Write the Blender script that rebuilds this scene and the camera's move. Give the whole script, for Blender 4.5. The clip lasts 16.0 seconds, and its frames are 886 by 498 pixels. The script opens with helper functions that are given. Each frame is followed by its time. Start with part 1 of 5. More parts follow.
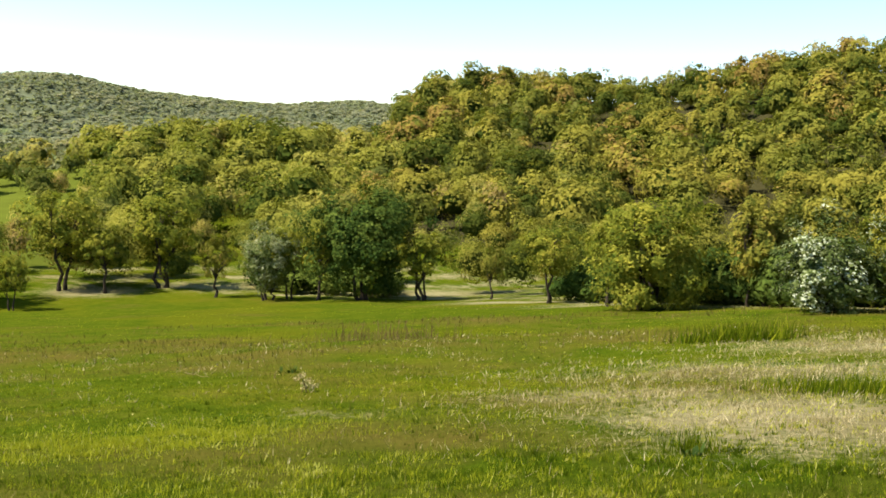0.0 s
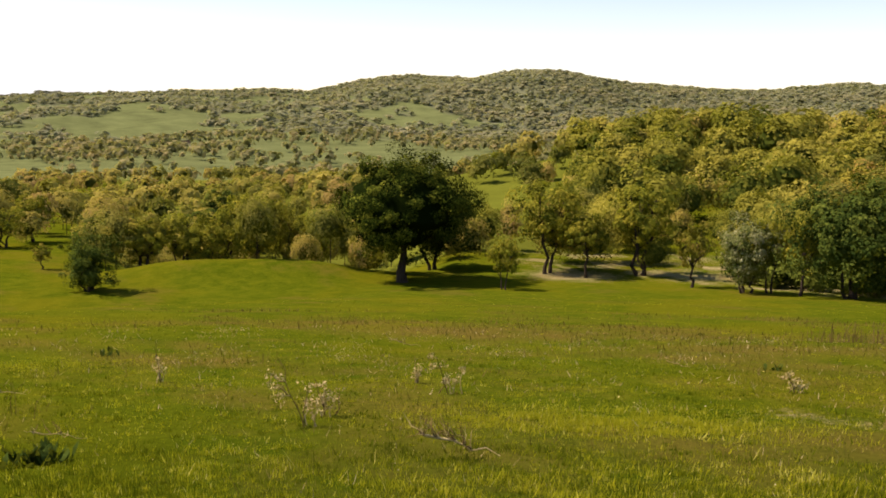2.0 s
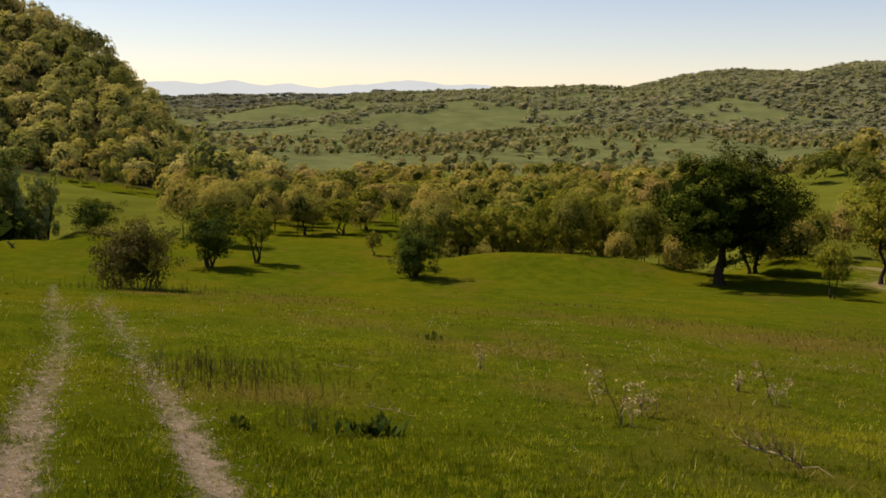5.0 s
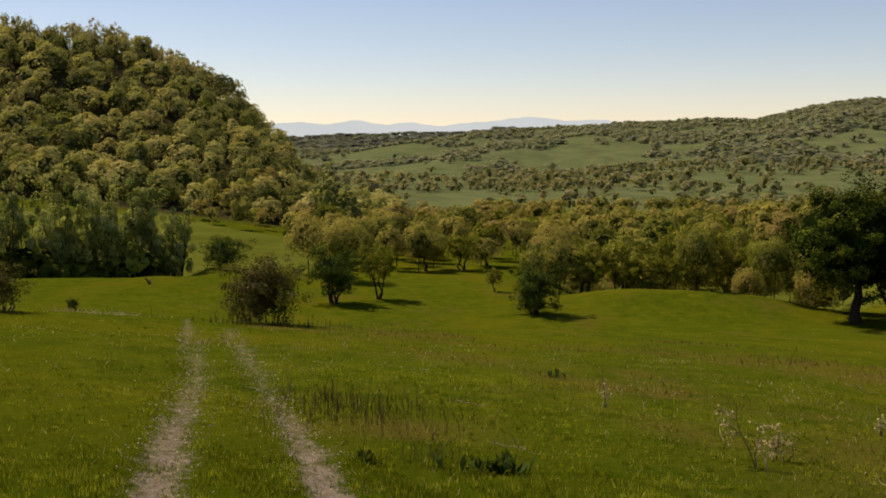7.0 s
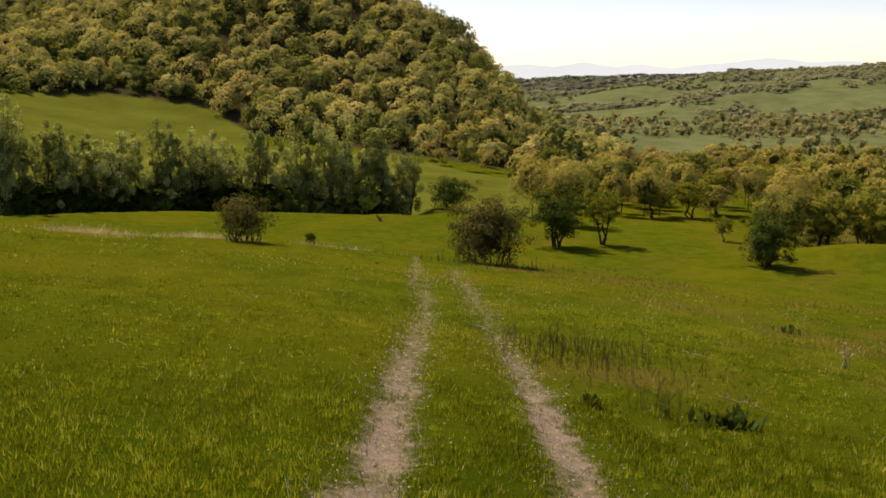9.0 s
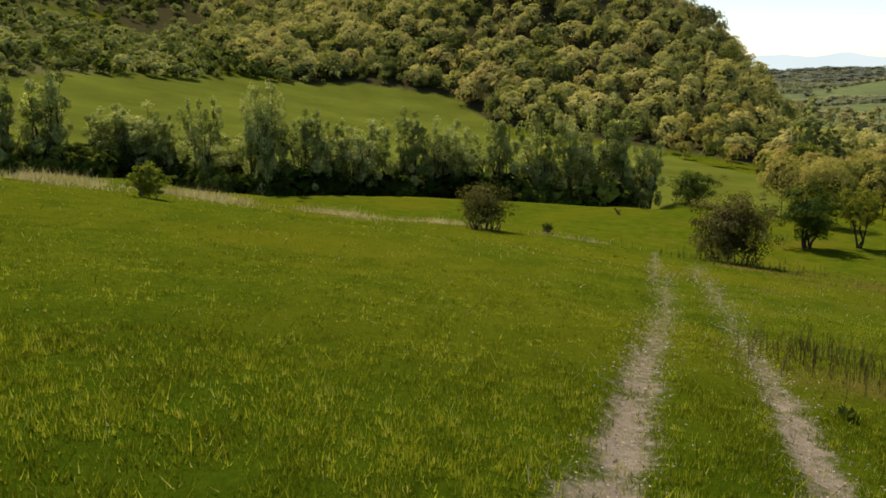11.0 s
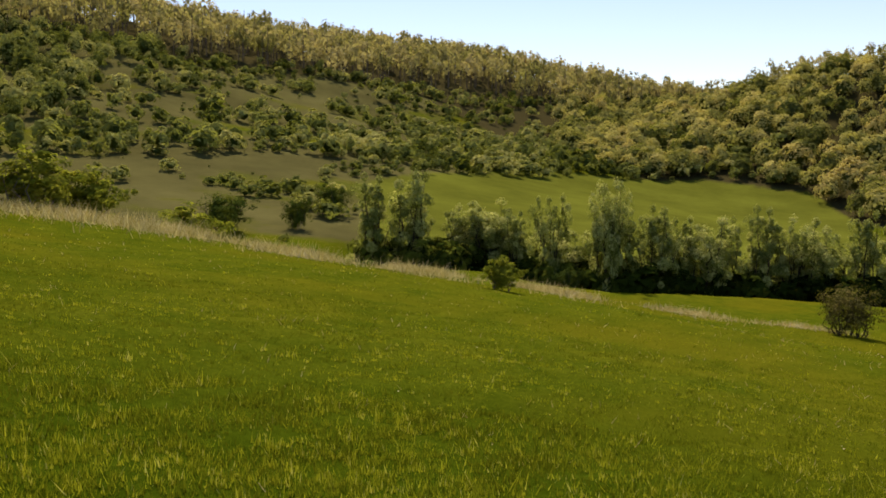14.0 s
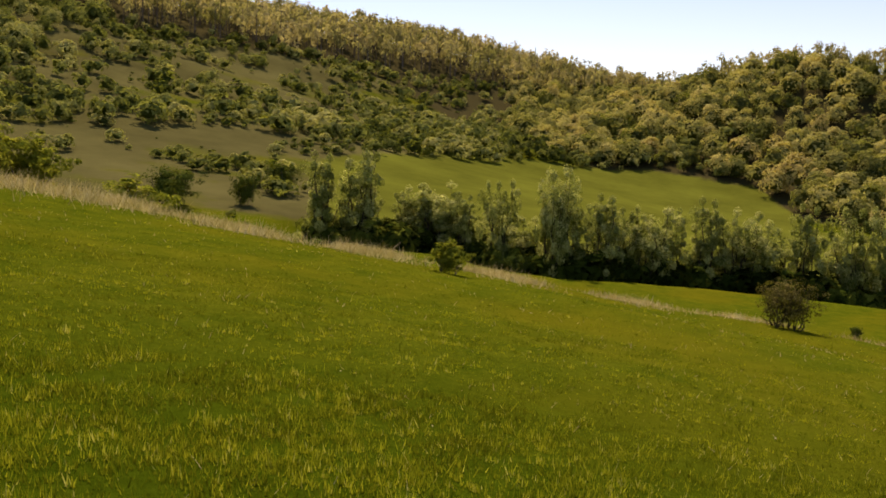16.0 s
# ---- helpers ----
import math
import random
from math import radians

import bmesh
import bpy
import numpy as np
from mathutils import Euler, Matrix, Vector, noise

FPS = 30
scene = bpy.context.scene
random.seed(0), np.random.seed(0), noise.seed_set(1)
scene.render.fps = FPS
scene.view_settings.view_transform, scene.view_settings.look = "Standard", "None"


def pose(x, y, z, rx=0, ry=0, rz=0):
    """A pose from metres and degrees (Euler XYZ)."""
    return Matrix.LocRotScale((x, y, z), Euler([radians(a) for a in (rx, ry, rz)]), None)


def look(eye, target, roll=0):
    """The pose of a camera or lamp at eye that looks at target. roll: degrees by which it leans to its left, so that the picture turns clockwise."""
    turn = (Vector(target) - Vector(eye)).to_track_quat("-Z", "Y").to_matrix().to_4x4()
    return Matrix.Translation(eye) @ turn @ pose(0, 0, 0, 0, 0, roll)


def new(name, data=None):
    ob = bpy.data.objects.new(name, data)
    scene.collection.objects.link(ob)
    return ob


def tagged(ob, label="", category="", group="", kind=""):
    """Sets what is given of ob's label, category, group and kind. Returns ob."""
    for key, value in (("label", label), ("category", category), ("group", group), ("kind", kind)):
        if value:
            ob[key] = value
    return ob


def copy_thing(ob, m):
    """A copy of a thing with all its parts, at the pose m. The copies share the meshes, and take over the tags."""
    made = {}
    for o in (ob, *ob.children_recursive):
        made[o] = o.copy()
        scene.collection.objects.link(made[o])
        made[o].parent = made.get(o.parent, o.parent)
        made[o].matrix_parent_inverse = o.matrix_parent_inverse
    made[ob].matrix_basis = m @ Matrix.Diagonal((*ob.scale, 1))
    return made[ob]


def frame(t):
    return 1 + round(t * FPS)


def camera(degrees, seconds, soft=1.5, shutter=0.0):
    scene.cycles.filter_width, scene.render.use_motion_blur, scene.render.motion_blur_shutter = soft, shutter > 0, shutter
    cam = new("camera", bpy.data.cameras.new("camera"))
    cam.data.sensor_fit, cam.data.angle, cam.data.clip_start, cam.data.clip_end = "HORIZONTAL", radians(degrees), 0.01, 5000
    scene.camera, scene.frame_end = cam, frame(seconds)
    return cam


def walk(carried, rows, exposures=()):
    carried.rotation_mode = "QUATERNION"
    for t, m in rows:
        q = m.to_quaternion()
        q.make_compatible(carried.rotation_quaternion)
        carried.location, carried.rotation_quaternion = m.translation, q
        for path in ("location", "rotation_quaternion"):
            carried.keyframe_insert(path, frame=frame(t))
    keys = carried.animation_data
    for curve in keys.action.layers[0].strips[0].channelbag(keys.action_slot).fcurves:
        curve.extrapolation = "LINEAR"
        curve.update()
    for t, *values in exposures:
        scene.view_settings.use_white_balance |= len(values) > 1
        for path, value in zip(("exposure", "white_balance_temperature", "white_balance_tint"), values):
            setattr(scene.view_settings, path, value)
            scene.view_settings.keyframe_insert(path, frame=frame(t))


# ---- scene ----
EYE = 1.75


def bearing(az, r):
    """Plan place at azimuth az (degrees, turning left from +y) and range r."""
    return -r * math.sin(radians(az)), r * math.cos(radians(az))


def view(yaw, pitch, roll):
    """The camera held at arm's length by somebody who turns on the spot."""
    x, y = bearing(yaw, 0.4)
    c = math.cos(radians(pitch))
    dx, dy = bearing(yaw, c)
    return look((x, y, EYE), (x + dx, y + dy, EYE + math.sin(radians(pitch))), roll)


cam = camera(49.1, 16.0, soft=1.7)
ROWS = [
    (0, 0.00, -6.59, 2.71),
    (0.5, 9.07, -6.64, 2.10),
    (1, 16.31, -6.69, 2.17),
    (1.5, 23.49, -7.06, 1.58),
    (2, 27.72, -8.13, 1.04),
    (2.5, 30.64, -8.81, 1.15),
    (3, 34.56, -9.02, 1.07),
    (3.5, 37.93, -9.10, 1.01),
    (4, 39.93, -8.93, 0.75),
    (4.5, 43.18, -8.71, 0.83),
    (4.7, 44.56, -8.67, 0.77),
    (6.8, 52.29, -6.97, 0.02),
    (7, 53.36, -6.50, -0.30),
    (7.5, 55.85, -5.86, -0.77),
    (8, 58.74, -6.89, -1.54),
    (8.5, 62.33, -8.47, -0.82),
    (9, 66.59, -9.78, -0.21),
    (9.2, 67.70, -10.27, 0.34),
    (11.3, 82.89, -9.61, -0.33),
    (11.5, 84.32, -9.10, -0.38),
    (12, 87.46, -7.72, -0.10),
    (12.5, 90.68, -6.09, -0.67),
    (13, 94.20, -4.89, -0.02),
    (13.5, 97.92, -4.44, -0.55),
    (14, 100.79, -4.47, -0.61),
    (14.5, 101.95, -4.48, -0.56),
    (15, 102.15, -4.21, 0.03),
    (15.5, 102.43, -4.78, 1.10),
    (16, 97.74, -5.51, 1.52)
]
walk(cam, [(t, view(a, p, r)) for t, a, p, r in ROWS],
     exposures=[(0, 1.05, 6150, 9), (0.5, 0.7, 6050, 10), (1.0, 0.72, 6250, 13), (1.5, 0.7, 7150, 27), (2, 0.7, 7200, 28), (3.5, 0.72, 7200, 28),
                (4.0, 0.8, 7200, 27), (4.5, 0.22, 7200, 26), (7, -0.12, 7000, 24), (8, -0.12, 7050, 25), (8.5, 0.18, 7250, 27), (9, 0.33, 7250, 28),
                (11.3, 0.36, 6400, 14), (12.2, 0.34, 6250, 13), (13, 0.34, 6200, 14), (13.5, 0.42, 7000, 25), (14, 0.42, 6950, 25), (15, 0.43, 7450, 34), (16, 0.42, 7450, 33)])

# ---- world, sun ----
SUN_AZ, SUN_EL = 110.0, 53.0
world = bpy.data.worlds.new("sky")
scene.world = world
world.use_nodes = True
wn = world.node_tree
sky = wn.nodes.new("ShaderNodeTexSky")
sky.sky_type = 'NISHITA'
sky.sun_disc = False
sky.sun_elevation = radians(SUN_EL)
sky.sun_rotation = radians(-SUN_AZ)
sky.dust_density = 0.05
sky.altitude = 300
sky.air_density = 1.0
sky.ozone_density = 1.6
wn.links.new(sky.outputs[0], wn.nodes["Background"].inputs[0])
wn.nodes["Background"].inputs[1].default_value = 0.115
sun = new("sun", bpy.data.lights.new("sun", 'SUN'))
sun.data.energy = 5.0
sun.data.angle = radians(0.6)
sun.data.color = (1.0, 0.93, 0.80)
sx, sy = bearing(SUN_AZ, math.cos(radians(SUN_EL)))
sun.matrix_world = look((0, 0, 0), (-sx, -sy, -math.sin(radians(SUN_EL))))

# ---- the lie of the land ----
# crest lines: azimuth, range, height of the ground
RIDGES = {
    "right": (85, 1.7, [
        (-75, 240, 23.2), (-50, 240, 23.4), (-36, 250, 23.3), (-22, 260, 20.5), (-17, 260, 8.5), (-13, 260, 11.4),
        (-4, 255, 12.9), (3, 250, 10)]),
    "spur": (60, 1.6, [
        (4, 235, -3.6), (8.4, 225, -5.4), (13, 205, -4.3), (16, 195, -5.5), (21.5, 185, -20), (28, 175, -35.1)]),
    "left": (80, 1.6, [
        (61, 310, -4), (65, 318, 3), (67, 325, 9.5), (69.5, 330, 18), (72, 335, 29.5), (77.4, 345, 31),
        (81, 355, 26), (87, 390, 21), (92, 430, -60)]),
    "back": (165, 1.6, [
        (80, 540, 22.2), (88.4, 500, -3.1), (98, 460, 45.3), (103, 445, 50), (108, 430, 52), (117, 400, 55.2), (126, 380, 62.3),
        (145, 370, 57.7), (170, 380, 53.6)]),
    "far": (480, 1.5, [
        (66, 1000, -60), (60, 1030, -60), (54, 1060, -60), (49, 1100, -60), (43.5, 1150, -20), (37.6, 1200, 21),
        (31, 1200, -23.4), (27, 1200, 26.1), (23.8, 1200, 46.7), (19, 1200, 38.8), (14, 1200, 20.2), (11.8, 1200, -0.7),
        (6.5, 1200, 31.8), (0, 1200, 34.6), (-30, 1150, 23.6), (-70, 1000, 16.9)]),
    "distant": (700, 1.5, [
        (72, 2300, -60), (64, 2300, 2.7), (58, 2300, 2.7), (54, 2300, 7.7), (49, 2300, 13.3), (44, 2300, 20.3),
        (35, 2300, 14.4)]),
}


def wave(x, y, scale, seed):
    """Smooth undulation of about -1 to 1 from a few crossed sines."""
    rng = np.random.RandomState(seed)
    out = 0
    for k in range(6):
        a, f, ph = rng.uniform(0, 6.28), rng.uniform(0.6, 1.7) * 6.28 / scale, rng.uniform(0, 6.28)
        out = out + np.sin((x * np.cos(a) + y * np.sin(a)) * f + ph)
    return out / 3.2


def rise(spread, power, line, floor, x, y):
    """What a ridge adds above the floor, blended along its crest line; and the distance to the line."""
    pts = np.array([(*bearing(a, r), h) for a, r, h in line])
    total, best = np.zeros(np.shape(x)), np.full(np.shape(x), 1e9)
    for p, q in zip(pts[:-1], pts[1:]):
        d = q - p
        s = np.clip(((x - p[0]) * d[0] + (y - p[1]) * d[1]) / (d[0] ** 2 + d[1] ** 2), 0, 1)
        dist = np.hypot(x - p[0] - s * d[0], y - p[1] - s * d[1])
        best = np.minimum(best, dist)
        total = total + (np.maximum(p[2] + s * d[2] - floor, 0) * np.exp(-(dist / spread) ** power)) ** 20
    return total ** 0.05, best


def soft_ramp(v, width):
    return width * np.logaddexp(0, v / width)


def valley(x, y):
    """Valley floor and the hills that rise from it."""
    ux, uy = bearing(50, 1)
    along = x * ux + y * uy
    floor = -14.6 - 0.068 * soft_ramp(along - 100, 20) + 0.068 * soft_ramp(along - 430, 60)
    az = np.degrees(np.arctan2(-x, y))
    floor = floor - 3.2 * np.clip((az - 27) / 4, 0, 1) * np.clip((49 - az) / 4, 0, 1) * np.clip((240 - np.hypot(x, y)) / 100, 0, 1) * np.clip((np.hypot(x, y) - 90) / 9, 0, 1)
    floor = floor + 0.03 * soft_ramp(-y - 10, 15) * np.clip((-x - 30) / 60, 0, 1)
    lift = 0
    for key, (spread, power, line) in RIDGES.items():
        up = rise(spread, power, line, floor, x, y)[0]
        if key == "right":  # ends in a gully
            up = up / (1 + np.exp(np.clip((az - 3.6) / 0.8, -40, 40)))
        if key == "left":
            up = up / (1 + np.exp(np.clip((61.6 - az) / 1.2, -40, 40)))
        lift = lift + up ** 4
    rough = np.clip((np.hypot(x, y) - 130) / 200, 0, 1)
    return floor + lift ** 0.25 + rough * (1.5 * wave(x, y, 90, 3) + np.clip(np.hypot(x, y) / 600 - .5, 0, 1) * 7 * wave(x, y, 300, 9))


def meadow(x, y):
    """The sloping meadow, with a bank on its left edge."""
    ux, uy = bearing(30, 1)
    z = -0.168 * (x * ux + y * uy)
    z = z - 0.42 * soft_ramp(-38.5 - x + 0.8 * wave(x, y, 40, 5), 0.9)
    return z + 0.10 * wave(x, y, 17, 4) * np.clip(np.hypot(x, y) / 25 - 0.1, 0, 1)


def creek_range(az):
    """Range of the creek below the bank."""
    return np.interp(az, [66, 70, 72, 80, 86, 91, 95, 98, 105, 109], [110, 108.5, 107, 105.5, 103, 100, 102, 107, 106, 107])


def ditch(x, y):
    """Depth of the creek's ditch, hidden behind the brow of the meadow."""
    az, r = np.degrees(np.arctan2(-x, y)), np.hypot(x, y)
    return 2.2 * np.exp(-np.abs((r - creek_range(az)) / 6.0) ** 4) * np.clip((az - 67) / 2, 0, 1) * np.clip((108 - az) / 2.5, 0, 1)


def brow(x, y):
    """Height of the low brow at the lower edge of the meadow."""
    hx, hy = bearing(39.5, 1)
    ahead, side = x * hx + y * hy - 88, x * hy - y * hx
    return 1.3 * np.exp(-(ahead / 5.0) ** 2 - (side / 10.0) ** 4)


def ground(x, y):
    """Height of the ground."""
    a, b, k = meadow(x, y), valley(x, y), 0.8
    z = k * np.logaddexp(a / k, b / k) - ditch(x, y) + brow(x, y)
    return np.minimum(z, 75 + 0 * z)


# track: two wheel ruts that run straight down the meadow
TRACK_DIR = bearing(67.6, 1)


def track_middle(along):
    """Sideways place of the track's middle, and half the distance between its ruts."""
    mid = np.interp(along, [-40, 0, 6, 10, 18, 23, 33, 80, 95], [-0.5, -0.36, -0.36, -0.42, -0.56, -0.50, -0.30, 0.05, 0.2])
    return mid, np.interp(along, [0, 10, 18, 35, 80], [0.76, 0.71, 0.57, 0.63, 0.9])


def rut_distance(x, y):
    """Distance to the middle of the nearer rut, along the track, and whether it is the left rut."""
    along = x * TRACK_DIR[0] + y * TRACK_DIR[1]
    side = x * -TRACK_DIR[1] + y * TRACK_DIR[0]
    mid, half = track_middle(along)
    return np.abs(np.abs(side - mid) - half), along, side > mid


def field_edge(az):
    """Range at which the woods begin behind the hay field."""
    return np.interp(az, [61, 65, 69, 77, 78, 80, 86, 95, 104.5, 112], [160, 180, 203, 205, 236, 258, 268, 236, 178, 165])

# ---- materials ----
def material(name, rough=0.9):
    m = bpy.data.materials.new(name)
    m.use_nodes = True
    m.node_tree.nodes["Principled BSDF"].inputs["Roughness"].default_value = rough
    m.node_tree.nodes["Principled BSDF"].inputs["Specular IOR Level"].default_value = 0.0
    return m, m.node_tree.nodes, m.node_tree.links


def ramp(nodes, stops):
    r = nodes.new("ShaderNodeValToRGB")
    els = r.color_ramp.elements
    while len(els) < len(stops):
        els.new(0.5)
    for e, (p, c) in zip(els, stops):
        e.position, e.color = p, (*c, 1)
    return r


def mixed(nodes, links, fac, a, b):
    m = nodes.new("ShaderNodeMix")
    m.data_type = 'RGBA'
    for sock, v in ((m.inputs[0], fac), (m.inputs[6], a), (m.inputs[7], b)):
        if isinstance(v, (int, float)):
            sock.default_value = v
        elif isinstance(v, tuple):
            sock.default_value = (*v, 1)
        else:
            links.new(v, sock)
    return m.outputs[2]


def noise_tex(nodes, links, scale, detail=4.0, coord=None, rough=0.55):
    n = nodes.new("ShaderNodeTexNoise")
    n.inputs["Scale"].default_value, n.inputs["Detail"].default_value, n.inputs["Roughness"].default_value = scale, detail, rough
    if coord is not None:
        links.new(coord, n.inputs["Vector"])
    return n.outputs["Fac"]


def math_node(nodes, links, op, a, b=0.0, clamp=False):
    m = nodes.new("ShaderNodeMath")
    m.operation, m.use_clamp = op, clamp
    for sock, v in zip(m.inputs, (a, b)):
        if isinstance(v, (int, float)):
            sock.default_value = v
        else:
            links.new(v, sock)
    return m.outputs[0]


def leaf_material(name, dark, mid, light, through_light=0.45, extra=None, extra_at=0.9):
    """Foliage: tone by tree (attribute) and by leaf (island), part of the light passing through."""
    m, nodes, links = material(name, 0.6)
    geo, att = nodes.new("ShaderNodeNewGeometry"), nodes.new("ShaderNodeAttribute")
    att.attribute_name = "tone"
    t = math_node(nodes, links, 'MULTIPLY', att.outputs["Fac"], 0.82)
    u = math_node(nodes, links, 'MULTIPLY', geo.outputs["Random Per Island"], 0.18)
    fac = math_node(nodes, links, 'ADD', t, u)
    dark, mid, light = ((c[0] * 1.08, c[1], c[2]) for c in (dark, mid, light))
    # lowest stop darkens crown interiors: their shade put into the colour
    inner_shade = tuple(0.7 * v for v in dark)
    stops = [(0.0, inner_shade), (0.12, dark), (0.5, mid), (1.0, light)]
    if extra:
        stops = [(0.0, inner_shade), (0.12, dark), (0.4, mid), (extra_at - 0.1, light), (extra_at, extra)]
    col = ramp(nodes, stops)
    links.new(fac, col.inputs[0])
    bsdf = nodes["Principled BSDF"]
    links.new(col.outputs[0], bsdf.inputs["Base Color"])
    tr = nodes.new("ShaderNodeBsdfTranslucent")
    bright = mixed(nodes, links, 0.35, col.outputs[0], (0.42, 0.46, 0.02))
    links.new(bright, tr.inputs["Color"])
    mix = nodes.new("ShaderNodeMixShader")
    mix.inputs[0].default_value = through_light
    links.new(bsdf.outputs[0], mix.inputs[1])
    links.new(tr.outputs[0], mix.inputs[2])
    links.new(mix.outputs[0], nodes["Material Output"].inputs[0])
    return m


def bark_material(name, a, b):
    m, nodes, links = material(name, 0.95)
    tc = nodes.new("ShaderNodeTexCoord")
    mp = nodes.new("ShaderNodeMapping")
    mp.inputs["Scale"].default_value = (9, 9, 1.6)
    links.new(tc.outputs["Object"], mp.inputs[0])
    n = noise_tex(nodes, links, 1.6, 6, mp.outputs[0], 0.7)
    c = ramp(nodes, [(0.3, a), (0.7, b)])
    links.new(n, c.inputs[0])
    links.new(c.outputs[0], nodes["Principled BSDF"].inputs["Base Color"])
    bump = nodes.new("ShaderNodeBump")
    bump.inputs["Strength"].default_value = 0.6
    bump.inputs["Distance"].default_value = 0.04
    links.new(n, bump.inputs["Height"])
    links.new(bump.outputs[0], nodes["Principled BSDF"].inputs["Normal"])
    return m


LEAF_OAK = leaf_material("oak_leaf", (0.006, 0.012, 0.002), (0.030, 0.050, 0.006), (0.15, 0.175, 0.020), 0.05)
LEAF_SPRING = leaf_material("spring_leaf", (0.050, 0.080, 0.011), (0.185, 0.200, 0.022), (0.36, 0.325, 0.040), 0.36)
LEAF_FRESH = leaf_material("fresh_leaf", (0.08, 0.12, 0.014), (0.19, 0.23, 0.025), (0.33, 0.33, 0.045), 0.5)
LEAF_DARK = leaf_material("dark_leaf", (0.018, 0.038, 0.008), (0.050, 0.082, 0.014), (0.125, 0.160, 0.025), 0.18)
LEAF_WILLOW = leaf_material("willow_leaf", (0.06, 0.092, 0.024), (0.26, 0.31, 0.085), (0.62, 0.64, 0.24), 0.46)
LEAF_BLOSSOM = leaf_material("blossom", (0.016, 0.028, 0.006), (0.06, 0.085, 0.02), (0.16, 0.19, 0.06), 0.12, (0.52, 0.53, 0.33), 0.80)
LEAF_FADED = leaf_material("faded_blossom", (0.04, 0.065, 0.016), (0.13, 0.16, 0.042), (0.36, 0.37, 0.20), 0.2)
LEAF_BUSH = leaf_material("bush_leaf", (0.026, 0.024, 0.008), (0.085, 0.075, 0.022), (0.26, 0.24, 0.07), 0.24)
LEAF_WOODS = leaf_material("woodland_leaf", (0.044, 0.064, 0.010), (0.160, 0.165, 0.024), (0.265, 0.235, 0.033), 0.24, (0.26, 0.165, 0.040), 0.90)
LEAF_WOODS_GREEN = leaf_material("woodland_leaf_green", (0.050, 0.076, 0.012), (0.190, 0.198, 0.027), (0.32, 0.30, 0.050), 0.28, (0.29, 0.21, 0.05), 0.93)
LEAF_WOODS_COOL = leaf_material("woodland_leaf_cool", (0.066, 0.088, 0.026), (0.315, 0.32, 0.088), (0.56, 0.51, 0.16), 0.40, (0.44, 0.34, 0.11), 0.92)
LEAF_THIN = leaf_material("thin_wood_leaf", (0.17, 0.165, 0.068), (0.34, 0.305, 0.125), (0.50, 0.43, 0.195), 0.46)
LEAF_VALLEY = leaf_material("valley_floor_leaf", (0.075, 0.095, 0.020), (0.22, 0.22, 0.044), (0.37, 0.32, 0.07), 0.36, (0.34, 0.235, 0.075), 0.87)
LEAF_SCRUB = leaf_material("scrub_leaf", (0.045, 0.070, 0.017), (0.19, 0.225, 0.056), (0.44, 0.44, 0.14), 0.36)
# haze of distance put into these three leaf colours: paler and greyer
LEAF_MID_HAZE = leaf_material("valley_leaf_haze", (0.16, 0.175, 0.075), (0.25, 0.245, 0.105), (0.35, 0.295, 0.13), 0.38)
LEAF_FAR_HAZE = leaf_material("far_leaf_haze", (0.205, 0.235, 0.135), (0.25, 0.27, 0.15), (0.30, 0.295, 0.16), 0.42)
LEAF_DISTANT_HAZE = leaf_material("distant_leaf_haze", (0.145, 0.165, 0.125), (0.16, 0.178, 0.132), (0.175, 0.19, 0.14), 0.4)
GRASS = leaf_material("grass_blade", (0.009, 0.024, 0.001), (0.058, 0.098, 0.0025), (0.38, 0.39, 0.018), 0.38, (0.58, 0.52, 0.12), 0.9)
STRAW = leaf_material("dry_grass", (0.17, 0.13, 0.050), (0.40, 0.335, 0.155), (0.65, 0.58, 0.33), 0.35)
STALK = leaf_material("dead_stalk", (0.045, 0.032, 0.014), (0.12, 0.085, 0.034), (0.20, 0.15, 0.065), 0.1)
PALE_STALK = leaf_material("pale_stalk", (0.24, 0.19, 0.08), (0.41, 0.345, 0.15), (0.56, 0.49, 0.25), 0.2)
PETAL = leaf_material("petal", (0.45, 0.38, 0.03), (0.55, 0.50, 0.14), (0.62, 0.60, 0.42), 0.3)
BROWN_GRASS = leaf_material("brown_sward", (0.050, 0.042, 0.010), (0.115, 0.092, 0.024), (0.20, 0.165, 0.050), 0.3)
PEBBLE = leaf_material("pebble", (0.10, 0.078, 0.05), (0.27, 0.22, 0.15), (0.52, 0.46, 0.34), 0.0)
BARK = bark_material("bark", (0.025, 0.018, 0.012), (0.085, 0.065, 0.045))
BARK_GREY = bark_material("grey_bark", (0.07, 0.055, 0.04), (0.22, 0.18, 0.14))


